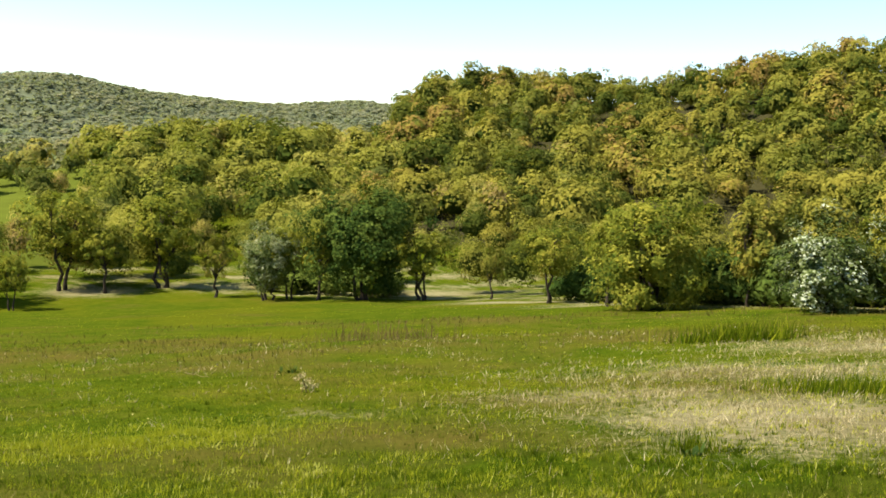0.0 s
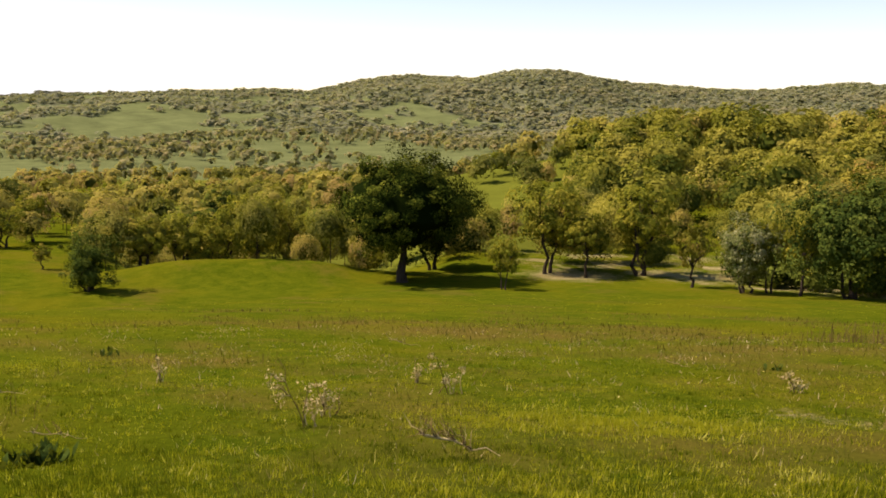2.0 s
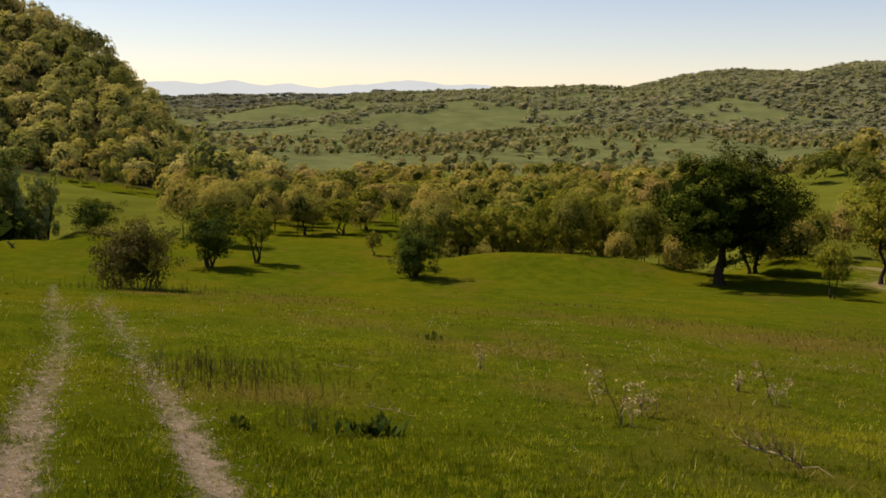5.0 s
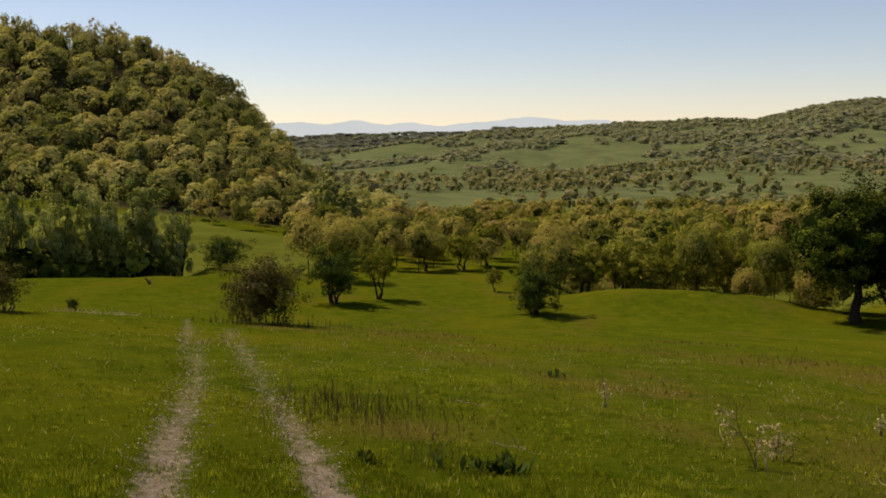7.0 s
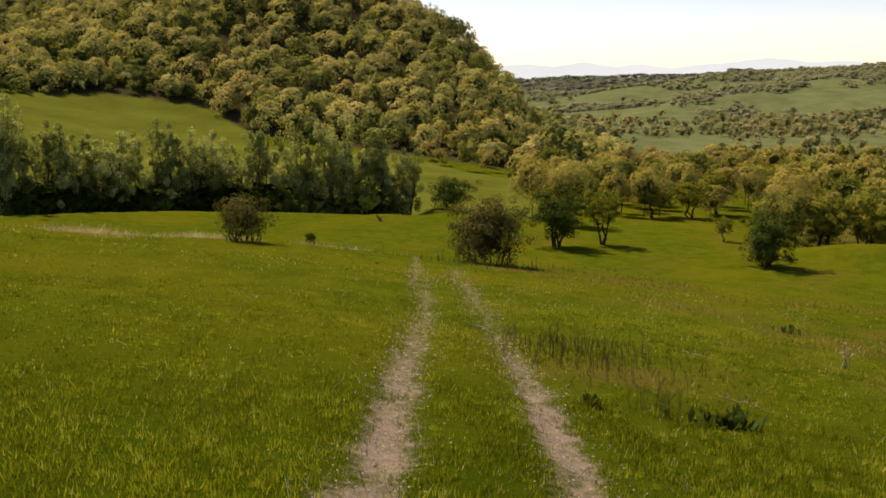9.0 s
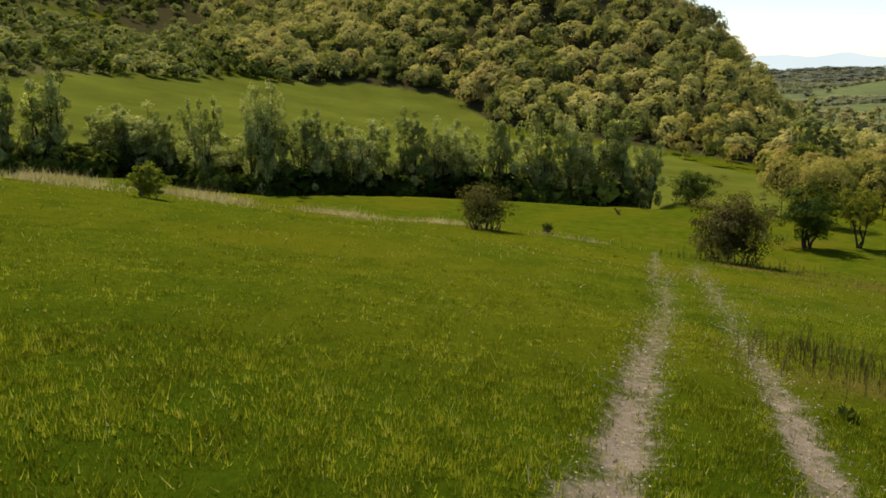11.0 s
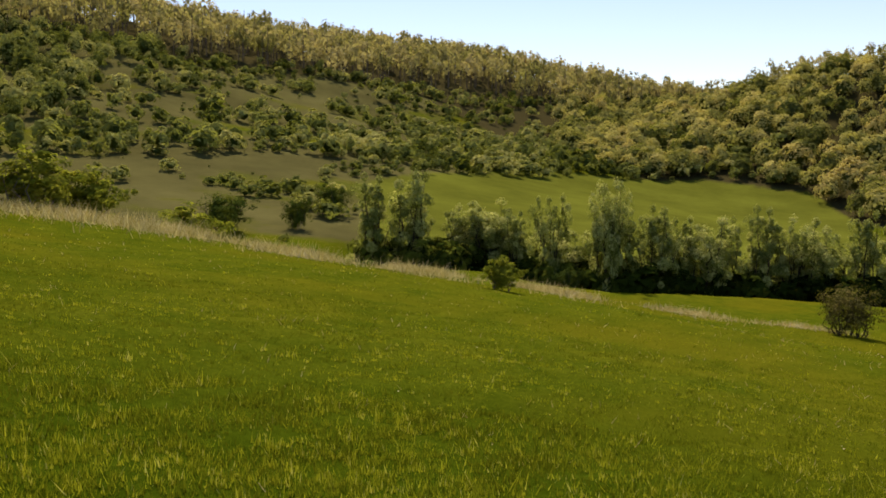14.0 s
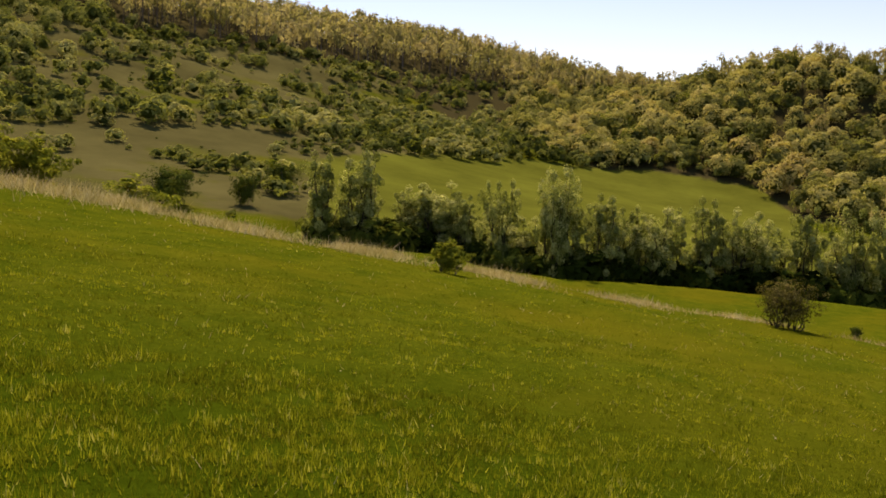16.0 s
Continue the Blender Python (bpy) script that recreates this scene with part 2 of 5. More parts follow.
def ground_material():
    """Meadow grass with straw and brown patches, bare ruts, paler pasture and fields on the hills, haze mixed into the
    far tints.
    """
    m, nodes, links = material("meadow", 1.0)
    tc = nodes.new("ShaderNodeTexCoord")
    co = tc.outputs["Object"]
    fine = noise_tex(nodes, links, 9, 8, co, 0.75)
    mid = noise_tex(nodes, links, 0.9, 5, co, 0.65)
    wide = noise_tex(nodes, links, 0.11, 4, co)
    broad = noise_tex(nodes, links, 0.06, 7, co, 0.68)
    g1 = ramp(nodes, [(0.30, (0.012, 0.024, 0.002)), (0.5, (0.052, 0.074, 0.003)), (0.70, (0.140, 0.146, 0.011))])
    links.new(fine, g1.inputs[0])
    g2 = ramp(nodes, [(0.35, (0.036, 0.060, 0.002)), (0.65, (0.110, 0.120, 0.006))])
    links.new(mid, g2.inputs[0])
    col = mixed(nodes, links, 0.5, g1.outputs[0], g2.outputs[0])
    w = ramp(nodes, [(0.45, (0, 0, 0)), (0.62, (1, 1, 1))])
    links.new(wide, w.inputs[0])
    wf = math_node(nodes, links, 'MULTIPLY', w.outputs[0], 0.45)
    col = mixed(nodes, links, wf, col, (0.115, 0.103, 0.005))
    # far, farwood and distant tints carry the haze of distance in their colour
    for name, tint, lo, hi in (("turf", (0.034, 0.060, 0.002), 0.1, 1.1), ("straw", (0.28, 0.232, 0.112), 0.3, 0.75), ("brown", (0.105, 0.082, 0.014), 0.2, 0.8),
                               ("field", (0.095, 0.108, 0.013), 0.0, 0.3), ("pasture", (0.086, 0.082, 0.026), 0.15, 0.6),
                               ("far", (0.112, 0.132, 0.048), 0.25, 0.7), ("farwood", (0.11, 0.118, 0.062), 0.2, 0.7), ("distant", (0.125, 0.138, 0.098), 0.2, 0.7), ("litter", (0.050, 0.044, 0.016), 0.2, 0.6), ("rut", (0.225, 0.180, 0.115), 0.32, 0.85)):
        att = nodes.new("ShaderNodeAttribute")
        att.attribute_name = name
        s = math_node(nodes, links, 'ADD', att.outputs["Fac"], math_node(nodes, links, 'MULTIPLY', math_node(nodes, links, 'SUBTRACT', mid, 0.5), 0.9))
        if name in ("rut", "straw"):
            s = math_node(nodes, links, 'ADD', s, math_node(nodes, links, 'MULTIPLY', math_node(nodes, links, 'SUBTRACT', fine, 0.5), 1.6))
        gate = math_node(nodes, links, 'GREATER_THAN', att.outputs["Fac"], 0.02)
        r = nodes.new("ShaderNodeMapRange")
        links.new(s, r.inputs[0])
        r.inputs[1].default_value, r.inputs[2].default_value = lo, hi
        f = math_node(nodes, links, 'MULTIPLY', r.outputs[0], gate)
        shade = ramp(nodes, [(0.25, tuple(v * 0.62 for v in tint)), (0.75, tuple(min(v * 1.3, 0.8) for v in tint))])
        links.new(broad if name in ("field", "pasture", "far", "farwood", "distant") else fine, shade.inputs[0])
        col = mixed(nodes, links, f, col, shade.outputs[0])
    links.new(col, nodes["Principled BSDF"].inputs["Base Color"])
    bump = nodes.new("ShaderNodeBump")
    bump.inputs["Strength"].default_value = 0.8
    bump.inputs["Distance"].default_value = 0.06
    links.new(fine, bump.inputs["Height"])
    links.new(bump.outputs[0], nodes["Principled BSDF"].inputs["Normal"])
    return m


GROUND = ground_material()


# ---- mesh helpers ----
def mesh_from(name, verts, faces, mat, attrs=None, smooth=False):
    """A mesh from numpy arrays: verts n x 3, faces m x 3 or m x 4."""
    me = bpy.data.meshes.new(name)
    verts, faces = np.asarray(verts, np.float32), np.asarray(faces, np.int32)
    k = faces.shape[1]
    me.vertices.add(len(verts))
    me.vertices.foreach_set("co", verts.ravel())
    me.loops.add(faces.size)
    me.loops.foreach_set("vertex_index", faces.ravel())
    me.polygons.add(len(faces))
    me.polygons.foreach_set("loop_start", np.arange(0, faces.size, k, dtype=np.int32))
    me.polygons.foreach_set("use_smooth", np.full(len(faces), smooth))
    for key, values in (attrs or {}).items():
        me.attributes.new(key, 'FLOAT', 'POINT').data.foreach_set("value", np.asarray(values, np.float32))
    me.materials.append(mat)
    me.update(calc_edges=True)
    return me


def part(name, me, parent, label=""):
    ob = new(name, me)
    ob.parent = parent
    return tagged(ob, label) if label else ob


def join(chunks):
    """Joins (verts, faces) pairs of equal face size."""
    vs, fs, n = [], [], 0
    for v, f in chunks:
        vs.append(v)
        fs.append(np.asarray(f) + n)
        n += len(v)
    return np.concatenate(vs), np.concatenate(fs)

# ---- ground sheet ----
def lift_of(key, x, y):
    """Distance to a ridge's crest line."""
    spread, power, line = RIDGES[key]
    return rise(spread, power, line, 0 * x, x, y)[1]


def bump_at(x, y, az, r, across, deep, turn=0.0):
    """A soft patch of 0 to 1 centred at azimuth az, range r."""
    cx, cy = bearing(az, r)
    dx, dy = x - cx, y - cy
    a = radians(az + turn)
    ahead, side = -dx * math.sin(a) + dy * math.cos(a), dx * math.cos(a) + dy * math.sin(a)
    return np.exp(-((ahead / deep) ** 2 + (side / across) ** 2))


def worn_ruts(x, y):
    """How bare the wheel ruts are, 0 to 1, and how deep."""
    rut, along, left = rut_distance(x, y)
    wide = np.where(left, 0.30, 0.24) * np.interp(along, [5, 14], [1.0, 0.75]) * (1 + 0.16 * wave(x, y, 1.7, 22) + 0.10 * wave(x, y, 0.5, 25))
    rut = rut + 0.035 * wave(x, y, 1.1, 23) + 0.03 * wave(x, y, 0.35, 26)
    worn = np.exp(-(rut / wide) ** 2) * np.where(left, 0.52 + 0.48 * np.clip((16 - along) / 8, 0, 1), 0.50 + 0.42 * np.clip((15 - along) / 6, 0, 1)) * np.clip(0.95 + 0.22 * wave(x, y, 0.8, 24), 0, 1) * np.clip((120 - along) / 80, 0, 1) * np.clip(np.abs(along) / 2, 0, 1)
    return worn, 0.06 * np.exp(-(rut / 0.28) ** 2) * np.clip((40 - along) / 10, 0, 1)


def fine_relief(x, y):
    r = np.hypot(x, y)
    return 0.025 * wave(x, y, 1.3, 21) * np.clip(1 - r / 60, 0, 1) * np.clip(r / 4 - 0.3, 0, 1) - worn_ruts(x, y)[1]


def tree_row(az):
    """Range of the first row of trees beyond the open meadow."""
    return np.interp(az, [-30, -22, -12, -6, 1, 8, 16, 22], [34, 38, 47, 60, 75, 80, 88, 92])


def straw_patch(x, y):
    """Where last year's dry grass still stands."""
    bank = np.exp(-((x + 35.9 - 0.8 * wave(x, y, 40, 5)) / np.clip(1.3 - y * 0.05, 0.7, 3.2)) ** 2) * np.clip((14 - y) / 6, 0, 1)
    az, r = np.degrees(np.arctan2(-x, y)), np.hypot(x, y)
    under = np.clip((r - tree_row(az) + 2) / 4, 0, 1) * np.clip((112 - r) / 10, 0, 1) * np.clip((25 - az) / 3, 0, 1) * np.clip((az + 34) / 3, 0, 1)
    return np.maximum.reduce([under * (0.36 + 0.28 * wave(x, y, 9, 83) + 0.2 * wave(x, y, 3, 88)), 0.9 * bump_at(x, y, -20, 12.0, 2.6, 2.4), 0.75 * bump_at(x, y, -12, 14, 2.6, 1.2), 0.7 * bump_at(x, y, -19, 17, 3.5, 2.0), 0.6 * bump_at(x, y, -25, 22, 3.5, 2.5),
                              0.75 * bank * (0.55 + 0.55 * wave(x, y, 6, 82)), 0.8 * bump_at(x, y, -5, 62, 6, 3), 0.7 * bump_at(x, y, -9, 50, 4, 2), 0.8 * bump_at(x, y, 20, 88, 5, 4),
                              0.35 * bump_at(x, y, 6, 13, 2.2, 1.0), 0.7 * bump_at(x, y, 1, 84, 11, 5), 0.6 * bump_at(x, y, 11, 90, 10, 5), 0.7 * bump_at(x, y, -13, 53, 8, 5)])


def brown_patch(x, y):
    """Reddish-brown worn turf."""
    spots = np.maximum.reduce([0.7 * bump_at(x, y, 3, 25, 2.6, 1.2), 0.65 * bump_at(x, y, 11, 24, 4.5, 1.8), 0.65 * bump_at(x, y, -14, 27, 7, 3),
                               0.8 * bump_at(x, y, 33, 33, 4.5, 2.2), 0.8 * bump_at(x, y, 25, 29, 5.5, 3.0), 0.6 * bump_at(x, y, 57, 12.0, 1.7, 1.6),
                               0.55 * bump_at(x, y, 42, 34, 5, 2.5), 0.7 * bump_at(x, y, 62, 34.5, 2.6, 1.6), 0.5 * bump_at(x, y, 30, 17, 4, 1.0)])
    az = np.degrees(np.arctan2(-x, y))
    az = np.where(az < -100, az + 360, az)
    return np.maximum(spots + 0.25 * spots * wave(x, y, 3, 41), np.clip((78 - az) / 14, 0.15, 1) * (0.12 + 0.26 * wave(x, y, 9, 42) + 0.12 * wave(x, y, 3, 43) + 0.12 * bump_at(x, y, 38, 27, 24, 15) + 0.2 * np.clip((34 - az) / 16, 0, 1) * np.clip((48 - np.hypot(x, y)) / 12, 0, 1)))


def grove(x, y, az):
    """Above zero where groves and hedges stand on the far valley side."""
    z = ground(x, y)
    hedge = np.exp(-(np.sin(z * 0.15 + 1.3 * wave(x, y, 260, 34)) / 0.10) ** 2)
    return wave(x, y, 200, 31) + 0.5 * wave(x, y, 75, 32) + 0.45 * wave(x, y, 27, 36) - 0.02 + 0.75 * hedge + 0.8 * np.clip((z - 6) / 22, 0, 1) + 1.7 * np.clip((30 - az) / 6, 0, 1)


def build_ground():
    rings = np.concatenate([np.linspace(0.002, 3, 10), np.geomspace(3.1, 40, 160), np.geomspace(40.8, 700, 140), np.geomspace(715, 1400, 46), np.geomspace(1440, 4700, 26)])
    turns = np.concatenate([np.arange(-32, 134, 0.6), np.arange(134, 328, 4.0)])
    A, R = np.meshgrid(np.radians(turns), rings)
    x, y = -R * np.sin(A), R * np.cos(A)
    z = ground(x, y)
    worn = worn_ruts(x, y)[0]
    z = z + fine_relief(x, y)
    n, k = len(rings), len(turns)
    i = np.arange(n * k).reshape(n, k)
    j = np.roll(i, -1, axis=1)
    faces = np.stack([i[:-1], j[:-1], j[1:], i[1:]], -1).reshape(-1, 4)
    verts = np.stack([x, y, z], -1).reshape(-1, 3)
    middle = len(verts)
    verts = np.concatenate([verts, [[0, 0, 0]]])
    straw = straw_patch(x, y)
    brown = brown_patch(x, y)
    az = np.degrees(np.arctan2(-x, y))
    edge = field_edge(az)
    field = np.clip((az - 60) / 2, 0, 1) * np.clip((R - 104) / 10, 0, 1) * np.clip((edge + 6 - R) / 8, 0, 1) * np.clip((106 - az) / 2, 0, 1)
    pasture = np.clip((az - 95) / 8, 0, 1) * np.clip((R - 112 + 10 * wave(x, y, 30, 53)) / 14, 0, 1) * (1 - field) * np.clip(0.72 + 0.35 * wave(x, y, 45, 51) + 0.25 * wave(x, y, 13, 52), 0.1, 1)
    wooded = np.maximum.reduce([np.clip((112 - lift_of("left", x, y)) / 12, 0, 1) * np.clip((R - edge + 2) / 5, 0, 1) * np.clip((az - 56) / 3, 0, 1),
                                np.clip((135 - lift_of("right", x, y)) / 12, 0, 1) * np.clip((R - 92) / 8, 0, 1) * np.clip((6 - az) / 3, 0, 1),
                                np.clip((100 - lift_of("back", x, y)) / 8, 0, 1)])
    field = np.maximum(field, np.clip((R - 104) / 10, 0, 1) * np.clip((az - 17) / 2, 0, 1) * np.clip((47 - az) / 3, 0, 1) * np.clip((420 - R) / 60, 0, 1))
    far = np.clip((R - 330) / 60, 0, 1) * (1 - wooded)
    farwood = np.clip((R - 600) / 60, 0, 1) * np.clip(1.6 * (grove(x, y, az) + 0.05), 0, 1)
    # turf: near ground darkened, painting in the shade between grass blades
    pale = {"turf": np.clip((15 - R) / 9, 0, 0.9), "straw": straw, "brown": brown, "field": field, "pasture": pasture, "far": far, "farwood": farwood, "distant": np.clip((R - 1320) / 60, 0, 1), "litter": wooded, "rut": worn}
    attrs = {key: np.append(v.reshape(-1), 0) for key, v in pale.items()}
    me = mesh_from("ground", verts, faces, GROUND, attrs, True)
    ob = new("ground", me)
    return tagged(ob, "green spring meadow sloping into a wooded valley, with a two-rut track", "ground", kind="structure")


build_ground()

# ---- trees ----
def tube(points, radii, sides=7):
    """A tapered tube along points."""
    pts, n = np.asarray(points, float), len(points)
    out = []
    for i in range(n):
        d = pts[min(i + 1, n - 1)] - pts[max(i - 1, 0)]
        d /= np.linalg.norm(d) + 1e-9
        a = np.cross(d, (0.31, 0.95, 0.05))
        a /= np.linalg.norm(a) + 1e-9
        b = np.cross(d, a)
        t = np.linspace(0, 2 * np.pi, sides, endpoint=False)
        out.append(pts[i] + radii[i] * (np.cos(t)[:, None] * a + np.sin(t)[:, None] * b))
    v = np.concatenate(out)
    i, k = np.meshgrid(np.arange(n - 1), np.arange(sides), indexing="ij")
    k2 = (k + 1) % sides
    f = np.stack([i * sides + k, i * sides + k2, (i + 1) * sides + k2, (i + 1) * sides + k], -1).reshape(-1, 4)
    return v, f


def leaves(rng, centres, spread, count, size, droop=0.0, heart=None, jitter=0.5, tall=0.8, dome=0.0):
    """Small bent leaf sprays scattered round clump centres: verts, triangles, tone."""
    centres, spread = np.asarray(centres), np.asarray(spread)
    pick = rng.randint(0, len(centres), count)
    off = rng.normal(0, 1, (count, 3))
    off *= (0.35 + 0.65 * rng.rand(count, 1) ** 0.5) / np.linalg.norm(off, axis=1, keepdims=True)
    pos = centres[pick] + off * spread[pick][:, None] * (1.15, 1.15, tall)
    nrm = off * 0.8 * (1 - dome) + rng.normal(0, jitter, (count, 3)) + (0, 0, 0.25)
    if heart is not None:
        out = pos - heart
        nrm = nrm + (0.6 + 0.9 * dome) * out / (np.linalg.norm(out, axis=1, keepdims=True) + 1e-6)
    nrm /= np.linalg.norm(nrm, axis=1, keepdims=True)
    a = np.cross(nrm, rng.normal(0, 1, (count, 3)))
    a /= np.linalg.norm(a, axis=1, keepdims=True)
    a[:, 2] -= droop
    b = np.cross(nrm, a)
    s = size * rng.uniform(0.55, 1.4, (count, 1))
    p0, p1 = pos - a * s * 0.55 - b * s * 0.5, pos - a * s * 0.35 + b * s * 0.55
    p2 = pos + a * s * 0.75 + nrm * s * 0.15
    v = np.stack([p0, p1, p2], 1).reshape(-1, 3)
    clump = rng.rand(len(centres))
    tone = np.repeat(np.clip(0.2 + 0.6 * clump[pick] + rng.normal(0, 0.18, count), 0, 1), 3)
    return v, np.arange(count * 3).reshape(-1, 3), tone


def limb_path(rng, start, end, kinks=4, wobble=0.12):
    t = np.linspace(0, 1, kinks + 1)[:, None]
    p = np.asarray(start) * (1 - t) + np.asarray(end) * t
    length = np.linalg.norm(np.asarray(end) - start)
    p[1:-1] += rng.normal(0, wobble * length / 2, (kinks - 1, 3))
    return p


def make_tree(name, seed, height, width, clear, stems, trunk_r, leaf_mat, bark, n_leaf, leaf_size, clumps=34, lean=0.0, flat=1.0,
              hollow=0.55, splay=0.25, droop=0.0, label="", category="tree", limbs=9, squat=False, lump_size=1.0, footing=0.0, heart=0.0, thick=1.5, sway=0.07):
    """One tree: trunk(s) with limbs, and a crown of leaf sprays in uneven clumps."""
    rng = np.random.RandomState(seed)
    root = new(name)
    root.empty_display_size = 0.3
    chunks = []
    mid_z, half_h = (clear + height) / 2, (height - clear) / 2
    if squat:
        mid_z, half_h = 0.36 * height, 0.62 * height
    centres, spread = [], []
    lump = rng.uniform(0, 6.28, 6)
    while len(centres) < clumps * 4:
        d = rng.normal(0, 1, 3)
        d /= np.linalg.norm(d)
        rad = rng.uniform(hollow, 1.0)
        az = math.atan2(d[1], d[0])
        wob = 1 + 0.17 * math.sin(3 * az + lump[0]) + 0.14 * math.sin(5 * az + lump[1] + 2 * d[2]) + 0.10 * math.sin(7 * d[2] + lump[2])
        c = d * rad * wob * (width / 2, width / 2, half_h * flat)
        if c[2] < 0:
            c[:2] *= 1.0 - 0.25 * (c[2] / half_h) ** 2
        if c[2] + mid_z < max(clear * 0.9, 0.05 * height):
            continue
        centres.append(c + (lean * (c[2] + half_h) * 0.6, 0, mid_z))
        spread.append(rng.uniform(0.05, 0.11) * width * lump_size)
    centres = np.array(centres)
    for s in range(stems):
        a = 6.28 * s / stems + rng.uniform(0, 1.5)
        foot = np.array([math.cos(a), math.sin(a), 0]) * (0.0 if stems == 1 else max(trunk_r * 1.6, footing * width * rng.uniform(0.3, 1)))
        top = np.array([math.cos(a) * splay * width * (stems > 1) + lean * height * .5, math.sin(a) * splay * width * (stems > 1), height * (0.72 if stems == 1 else rng.uniform(0.6, 0.85))])
        path = limb_path(rng, foot - (0, 0, 0.35), top, 7, sway)
        rr = trunk_r * np.linspace(1, 0.16, 8) * (1 if stems == 1 else rng.uniform(0.6, 1))
        rr[0] *= 1.5
        rr[1] *= 1.06
        chunks.append(tube(path, rr, 9 if stems == 1 else 6))
        for k in range(max(2, limbs // stems)):
            i = rng.randint(3, 7)
            goal = centres[rng.randint(len(centres))]
            if goal[2] > path[i][2] - 0.1 * height:
                lp = limb_path(rng, path[i], goal, 4, 0.16)
                chunks.append(tube(lp, rr[i] * np.linspace(0.62, 0.1, 5), 5))
    v, f = join(chunks)
    part("trunk", mesh_from("trunk", v, f, bark, None, True), root)
    v, f, tone = leaves(rng, centres, spread, int(n_leaf * thick), leaf_size * 0.78, droop, (0, 0, mid_z - 0.2 * half_h), 0.4, 0.95, 0.5)
    low = 0.05 + 0.85 * clear * (0.8 + 0.2 * np.sin(3 * np.arctan2(v[:, 1], v[:, 0]) + lump[3]))
    v[:, 2] = np.maximum(v[:, 2], 0.02 if squat else 0.7 * low)
    # solid ball added inside the crown to block light, in the darkest shade tone
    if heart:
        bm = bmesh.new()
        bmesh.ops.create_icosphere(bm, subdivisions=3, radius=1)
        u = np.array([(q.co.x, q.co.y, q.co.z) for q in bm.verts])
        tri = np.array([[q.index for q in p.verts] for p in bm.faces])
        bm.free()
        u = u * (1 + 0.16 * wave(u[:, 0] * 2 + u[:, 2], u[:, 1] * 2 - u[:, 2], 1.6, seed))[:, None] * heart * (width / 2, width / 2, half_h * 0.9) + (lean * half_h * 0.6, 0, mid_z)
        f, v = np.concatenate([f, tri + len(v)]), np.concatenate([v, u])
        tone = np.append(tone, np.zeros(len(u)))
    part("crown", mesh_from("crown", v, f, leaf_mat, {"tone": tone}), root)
    return tagged(root, label, category)


def make_willow(name, seed, height, width, leaf_mat, bark, n_leaf, leaf_size, stems=7):
    """Slender upright stems from one foot, each feathered with upright sprays that thicken to the top."""
    rng = np.random.RandomState(seed)
    root = new(name)
    root.empty_display_size = 0.3
    chunks, centres, spread = [], [], []
    for s in range(stems):
        a, out = 6.28 * s / stems + rng.uniform(-0.5, 0.5), rng.uniform(0.15, 0.58) * width
        foot = np.array([math.cos(a), math.sin(a), 0]) * 0.16 * width * rng.uniform(0.3, 1)
        tall = height * rng.uniform(0.62, 0.97)
        top = np.array([math.cos(a) * out, math.sin(a) * out, tall])
        path = limb_path(rng, foot - (0, 0, 0.3), top, 8, 0.035)
        rr = rng.uniform(0.08, 0.14) * np.linspace(1, 0.15, 9)
        chunks.append(tube(path, rr, 6))
        centres.append(path[-1])
        spread.append(0.08 * width)
        for k in range(9):
            u = 1 - 0.68 * rng.rand() ** 1.2
            p = path[min(8, int(u * 8))] + rng.normal(0, 1, 3) * (0.14, 0.14, 0.05) * width
            centres.append(p)
            spread.append(rng.uniform(0.06, 0.13) * width * (0.7 + 0.5 * u))
            if k % 2:
                i = max(2, int(u * 8) - 2)
                chunks.append(tube(limb_path(rng, path[i], p, 3, 0.1), rr[i] * np.linspace(0.5, 0.12, 4), 4))
    v, f = join(chunks)
    part("trunk", mesh_from("trunk", v, f, bark, None, True), root)
    v, f, tone = leaves(rng, centres, spread, n_leaf, leaf_size * 0.9, 0.5, (0, 0, 0.35 * height), 0.35, 1.35, 0.3)
    v[:, 2] = np.maximum(v[:, 2], 0.1)
    part("crown", mesh_from("crown", v, f, leaf_mat, {"tone": tone}), root)
    return tagged(root, "", "tree")


def stand(ob, az, r, scale=1.0, turn=0.0, sink=0.0, wide=1.0):
    """Sets the thing on the ground."""
    x, y = bearing(az, r)
    ob.matrix_basis = Matrix.LocRotScale((x, y, float(ground(x, y)) - sink), Euler((0, 0, turn)), (scale * wide, scale * wide, scale))
    return ob


def stand_copy(ob, az, r, scale=1.0, turn=0.0, label="", wide=1.0, group=""):
    x, y = bearing(az, r)
    keep = ob.scale.copy()
    ob.scale = (1, 1, 1)
    c = copy_thing(ob, Matrix.LocRotScale((x, y, float(ground(x, y))), Euler((0, 0, turn)), (scale * wide, scale * wide, scale)))
    ob.scale = keep
    return tagged(c, label, group=group)


